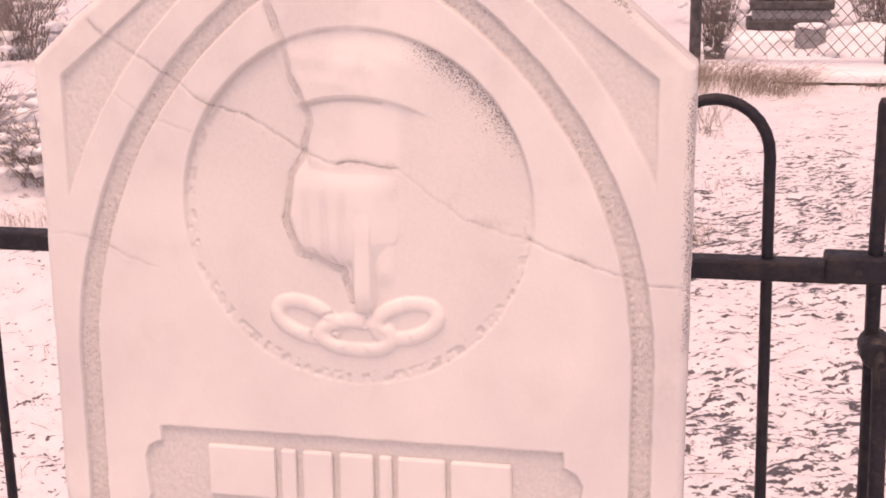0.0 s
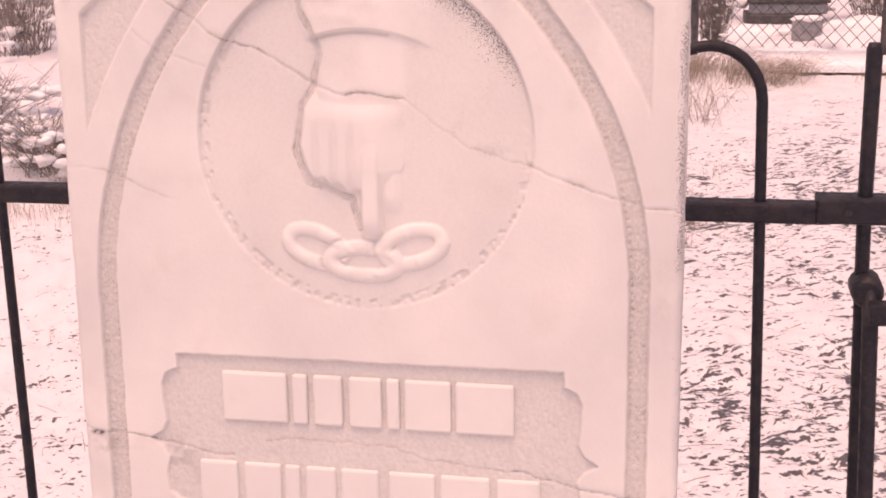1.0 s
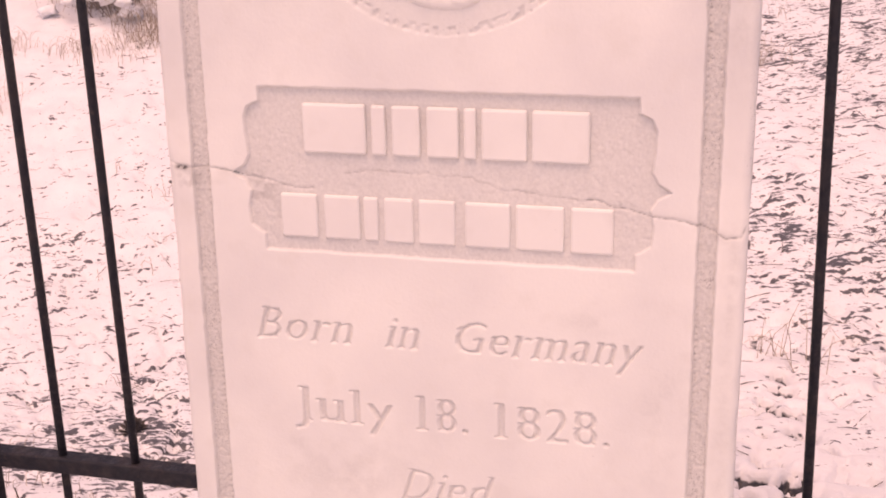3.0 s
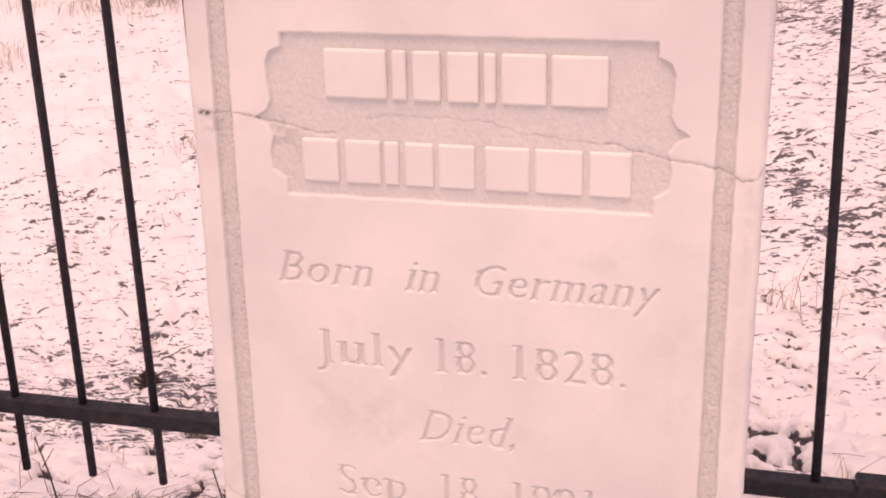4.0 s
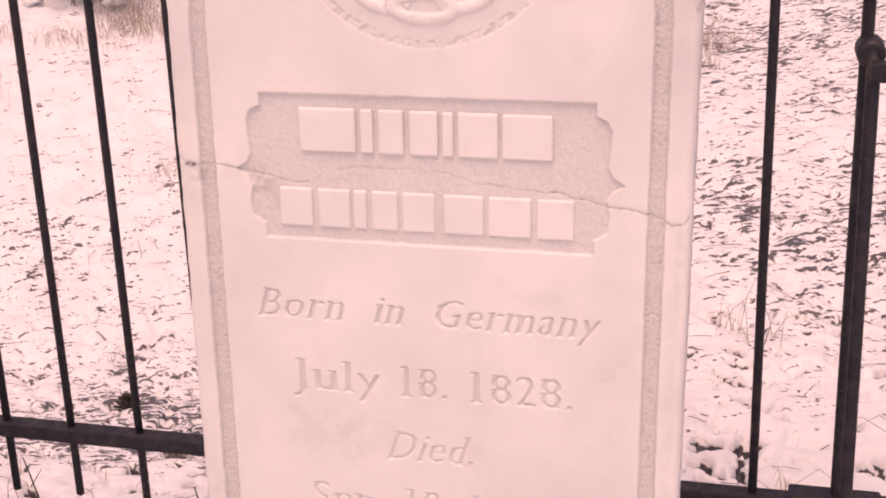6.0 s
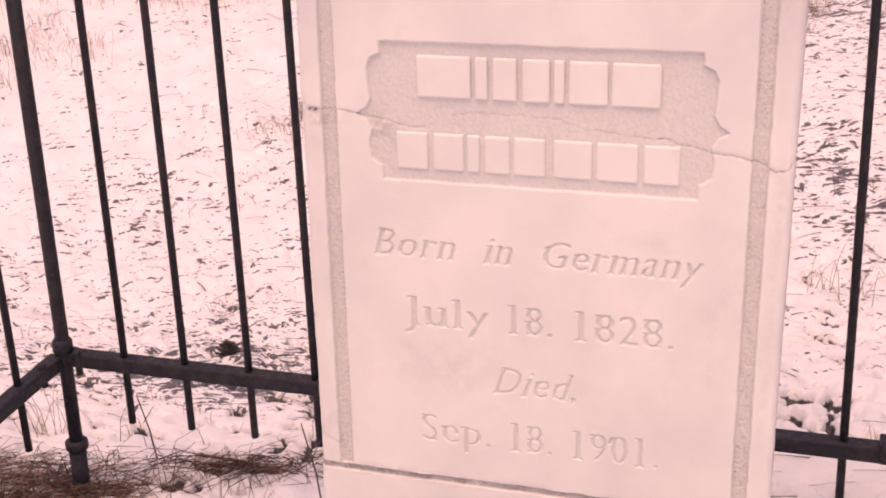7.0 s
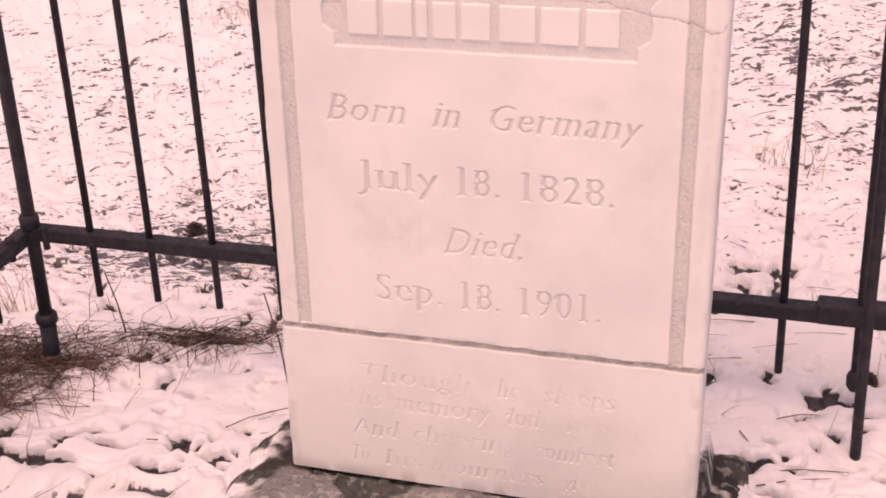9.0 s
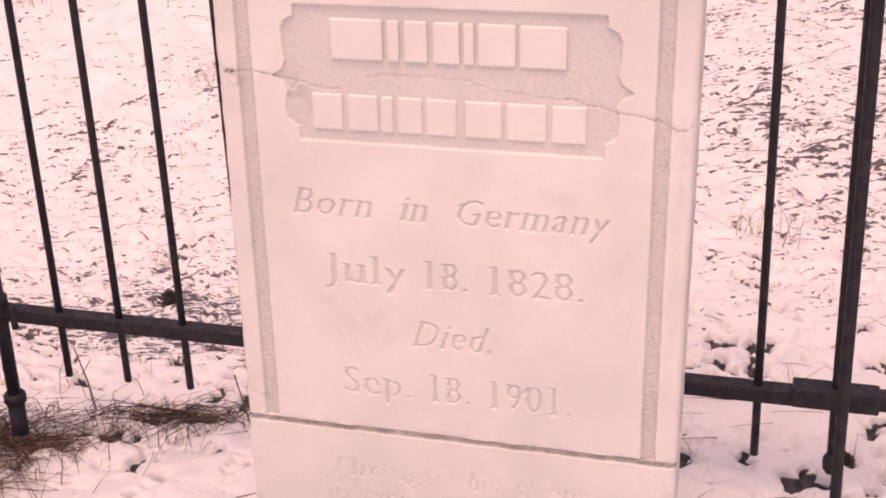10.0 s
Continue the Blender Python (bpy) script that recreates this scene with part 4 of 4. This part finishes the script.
def build_grass():
    rng = random.Random(3)
    groups = {
        "dry straw-coloured grass along the kerb": [grass_tuft(rng, rng.uniform(-0.2, 0.66), rng.uniform(4.50, 4.72), 0.11, 0.12, 34, 0.45) for _ in range(34)]
        + [grass_tuft(rng, rng.uniform(0.6, 1.3), rng.uniform(4.6, 4.72), 0.06, 0.10, 12, 0.6) for _ in range(14)],
        "thin dry stalks standing in the snow": [grass_tuft(rng, rng.uniform(0.10, 0.34), rng.uniform(3.9, 4.4), 0.20, 0.10, 9) for _ in range(9)]
        + [grass_tuft(rng, rng.uniform(0.1, 0.8), rng.uniform(2.9, 3.9), 0.05, 0.10, 8) for _ in range(8)],
        "pale dry grass tufts on the slope": [grass_tuft(rng, rng.gauss(-1.60, 0.16), rng.uniform(2.85, 3.3), rng.uniform(0.06, 0.14), 0.14, 26) for _ in range(26)]
        + [grass_tuft(rng, rng.uniform(-2.3, -1.75), rng.uniform(2.8, 3.3), 0.06, 0.16, 16) for _ in range(18)]
        + [grass_tuft(rng, 0.215, 2.9, 0.08, 0.09, 50), grass_tuft(rng, 0.19, 2.75, 0.06, 0.08, 30), grass_tuft(rng, -1.20, 2.24, 0.07, 0.09, 70, -0.3), grass_tuft(rng, -1.28, 2.17, 0.035, 0.16, 60, -0.5)]
        + [grass_tuft(rng, rng.uniform(-2.7, -2.0), rng.uniform(2.3, 2.9), 0.08, 0.14, 20) for _ in range(16)],
        "thin dry grass blades in the snow": [grass_tuft(rng, x, y, h, 0.05, n) for x, y, h, n in ((0.30, 1.22, 0.09, 8), (0.36, 1.18, 0.13, 9), (0.40, 0.62, 0.09, 5), (-0.45, 0.55, 0.10, 8), (0.60, 0.72, 0.11, 6), (-0.55, 0.66, 0.12, 6), (-0.75, 0.9, 0.08, 5), (-1.05, 0.55, 0.12, 12))]
        + [grass_tuft(rng, rng.uniform(-1.6, 1.1), rng.uniform(0.5, 3.0), 0.045, 0.05, 3) for _ in range(45)],
    }
    for label, lists in groups.items():
        ob = strands("grass", [s for l in lists for s in l], STRAW, 3)
        tagged(ob, label, "grass", kind="stuff")


build_grass()


def build_litter():
    rng = random.Random(8)
    lines = []
    while len(lines) < 2300:
        x, y = rng.uniform(-1.35, -0.25), rng.uniform(-0.25, 0.72)
        if float(pile(np.float64(x), np.float64(y))) < rng.uniform(0.10, 0.9):
            continue
        a, l = rng.uniform(0, math.tau), rng.uniform(0.04, 0.12)
        z = float(ground_z(x, y)) + rng.uniform(0.0, 0.016)
        dz = rng.gauss(0.002, 0.006)
        dx, dy = l * math.cos(a), l * math.sin(a)
        bend = rng.uniform(-0.012, 0.012)
        lines.append(([(x, y, z), (x + dx * 0.5 + bend, y + dy * 0.5 - bend, (z + float(ground_z(x + dx, y + dy))) / 2 + 0.008), (x + dx, y + dy, float(ground_z(x + dx, y + dy)) + max(0.0, dz))], rng.uniform(0.0005, 0.0012), 0.0004))
    for _ in range(70):
        x, y = rng.gauss(-0.90, 0.13), rng.gauss(0.30, 0.13)
        a, h = rng.uniform(0, math.tau), rng.uniform(0.04, 0.12)
        z, o = float(ground_z(x, y)), rng.uniform(0.2, 0.9) * h
        dx, dy = o * math.cos(a), o * math.sin(a)
        lines.append(([(x, y, z - 0.005), (x + dx * 0.3, y + dy * 0.3, z + h * 0.6), (x + dx, y + dy, z + h * rng.uniform(0.5, 1.0))], 0.0010, 0.0004))
    tagged(strands("pine_needles", lines, NEEDLE, 3), "heap of brown pine needles round the post foot", "pine needles", kind="stuff")
    lines = []
    for _ in range(620):
        x, y = rng.uniform(-1.9, 1.4), 0.45 + 2.8 * rng.random() ** 1.4
        a, l = rng.gauss(0.3, 0.6) + (math.pi if rng.random() < 0.5 else 0), rng.uniform(0.02, 0.09)
        dx, dy = l * math.cos(a), 0.7 * l * math.sin(a)
        z0, z1 = float(ground_z(x, y)), float(ground_z(x + dx, y + dy))
        lines.append(([(x, y, z0 + 0.002), (x + dx / 2, y + dy / 2, (z0 + z1) / 2 + 0.004), (x + dx, y + dy, z1 + 0.003)], rng.uniform(0.0004, 0.0011), 0.0004))
    for _ in range(46):
        x, y = rng.uniform(-0.9, 0.75), rng.uniform(-0.1, 0.5)
        a, l = rng.uniform(-0.4, 1.6), rng.uniform(0.03, 0.08)
        dx, dy = l * math.cos(a), l * math.sin(a)
        z0, z1 = float(ground_z(x, y)), float(ground_z(x + dx, y + dy))
        lines.append(([(x, y, z0 + 0.002), (x + dx / 2, y + dy / 2, (z0 + z1) / 2 + 0.008), (x + dx, y + dy, z1 + rng.uniform(0.003, 0.03))], 0.0006, 0.0003))
    for x, y, a, l in ((0.33, 0.20, 0.05, 0.12), (0.33, 0.16, 0.25, 0.10), (0.36, 0.13, -0.1, 0.12), (0.30, 0.26, -0.7, 0.06), (0.35, 0.30, 0.5, 0.07), (-0.45, 0.16, 0.8, 0.08), (-0.40, 0.20, 0.4, 0.09), (-0.55, 0.1, 0.9, 0.06)):
        z0 = float(ground_z(x, y))
        dx, dy = l * math.cos(a), l * math.sin(a)
        z1 = float(ground_z(x + dx, y + dy))
        lines.append(([(x, y, z0 + 0.006), (x + dx / 2, y + dy / 2, (z0 + z1) / 2 + 0.010), (x + dx, y + dy, z1 + 0.005)], 0.0012, 0.0007))
    tagged(strands("fallen_twigs", lines, TWIG, 3), "scattered dark twigs and needles lying on the snow", "twigs", kind="stuff")
    for x, y, top in ((-0.415, 0.30, 0.16), (-0.80, 0.47, 0.12)):
        z = float(ground_z(x, y))
        s = strands("stem", [([(x + 0.012, y, z - 0.01), (x + 0.004, y, z + top * 0.5), (x - 0.018, y + 0.01, z + top)], 0.0018, 0.0011), ([(x - 0.006, y, z + top * 0.6), (x + 0.012, y + 0.01, z + top * 0.85)], 0.0011, 0.0006)], TWIG, 5)
        tagged(s, "thin dark dead stem standing in the snow", "stem", group="dead stems")


build_litter()


def pine_cone(x, y, size, seed):
    rng = random.Random(seed)
    z = float(ground_z(x, y)) + size * 0.35
    c = new("pine_cone")
    tagged(c, "dark open pine cone lying on the snow", "pine cone", group="pine cones")
    bm = bmesh.new()
    for i in range(90):
        t = i / 90
        a = i * 2.39996
        lat = math.pi * (t - 0.5)
        r = size * math.cos(lat) * 0.75
        p = Vector((x + r * math.cos(a), y + r * math.sin(a), z + size * 0.6 * math.sin(lat)))
        out = Vector((math.cos(a) * math.cos(lat), math.sin(a) * math.cos(lat), math.sin(lat) + 0.25)).normalized()
        sidev = out.cross(Vector((0, 0, 1))).normalized() * size * 0.17
        up = out.cross(sidev).normalized() * size * 0.05
        vs = [bm.verts.new(p - out * size * 0.5 - sidev * 0.4), bm.verts.new(p - out * size * 0.5 + sidev * 0.4), bm.verts.new(p + out * size * 0.12 + sidev), bm.verts.new(p + out * size * 0.25 + up), bm.verts.new(p + out * size * 0.12 - sidev)]
        bm.faces.new(vs)
    part("scaly_shell", bm, TWIG, c)
    part("core", lump_mesh(x, y, z, size * 0.5, size * 0.5, size * 0.55, seed, 2), TWIG, c)
    return c


pine_cone(-1.0, 1.165, 0.033, 1)
pine_cone(0.475, 0.44, 0.020, 2)
pine_cone(0.60, 0.47, 0.024, 3)
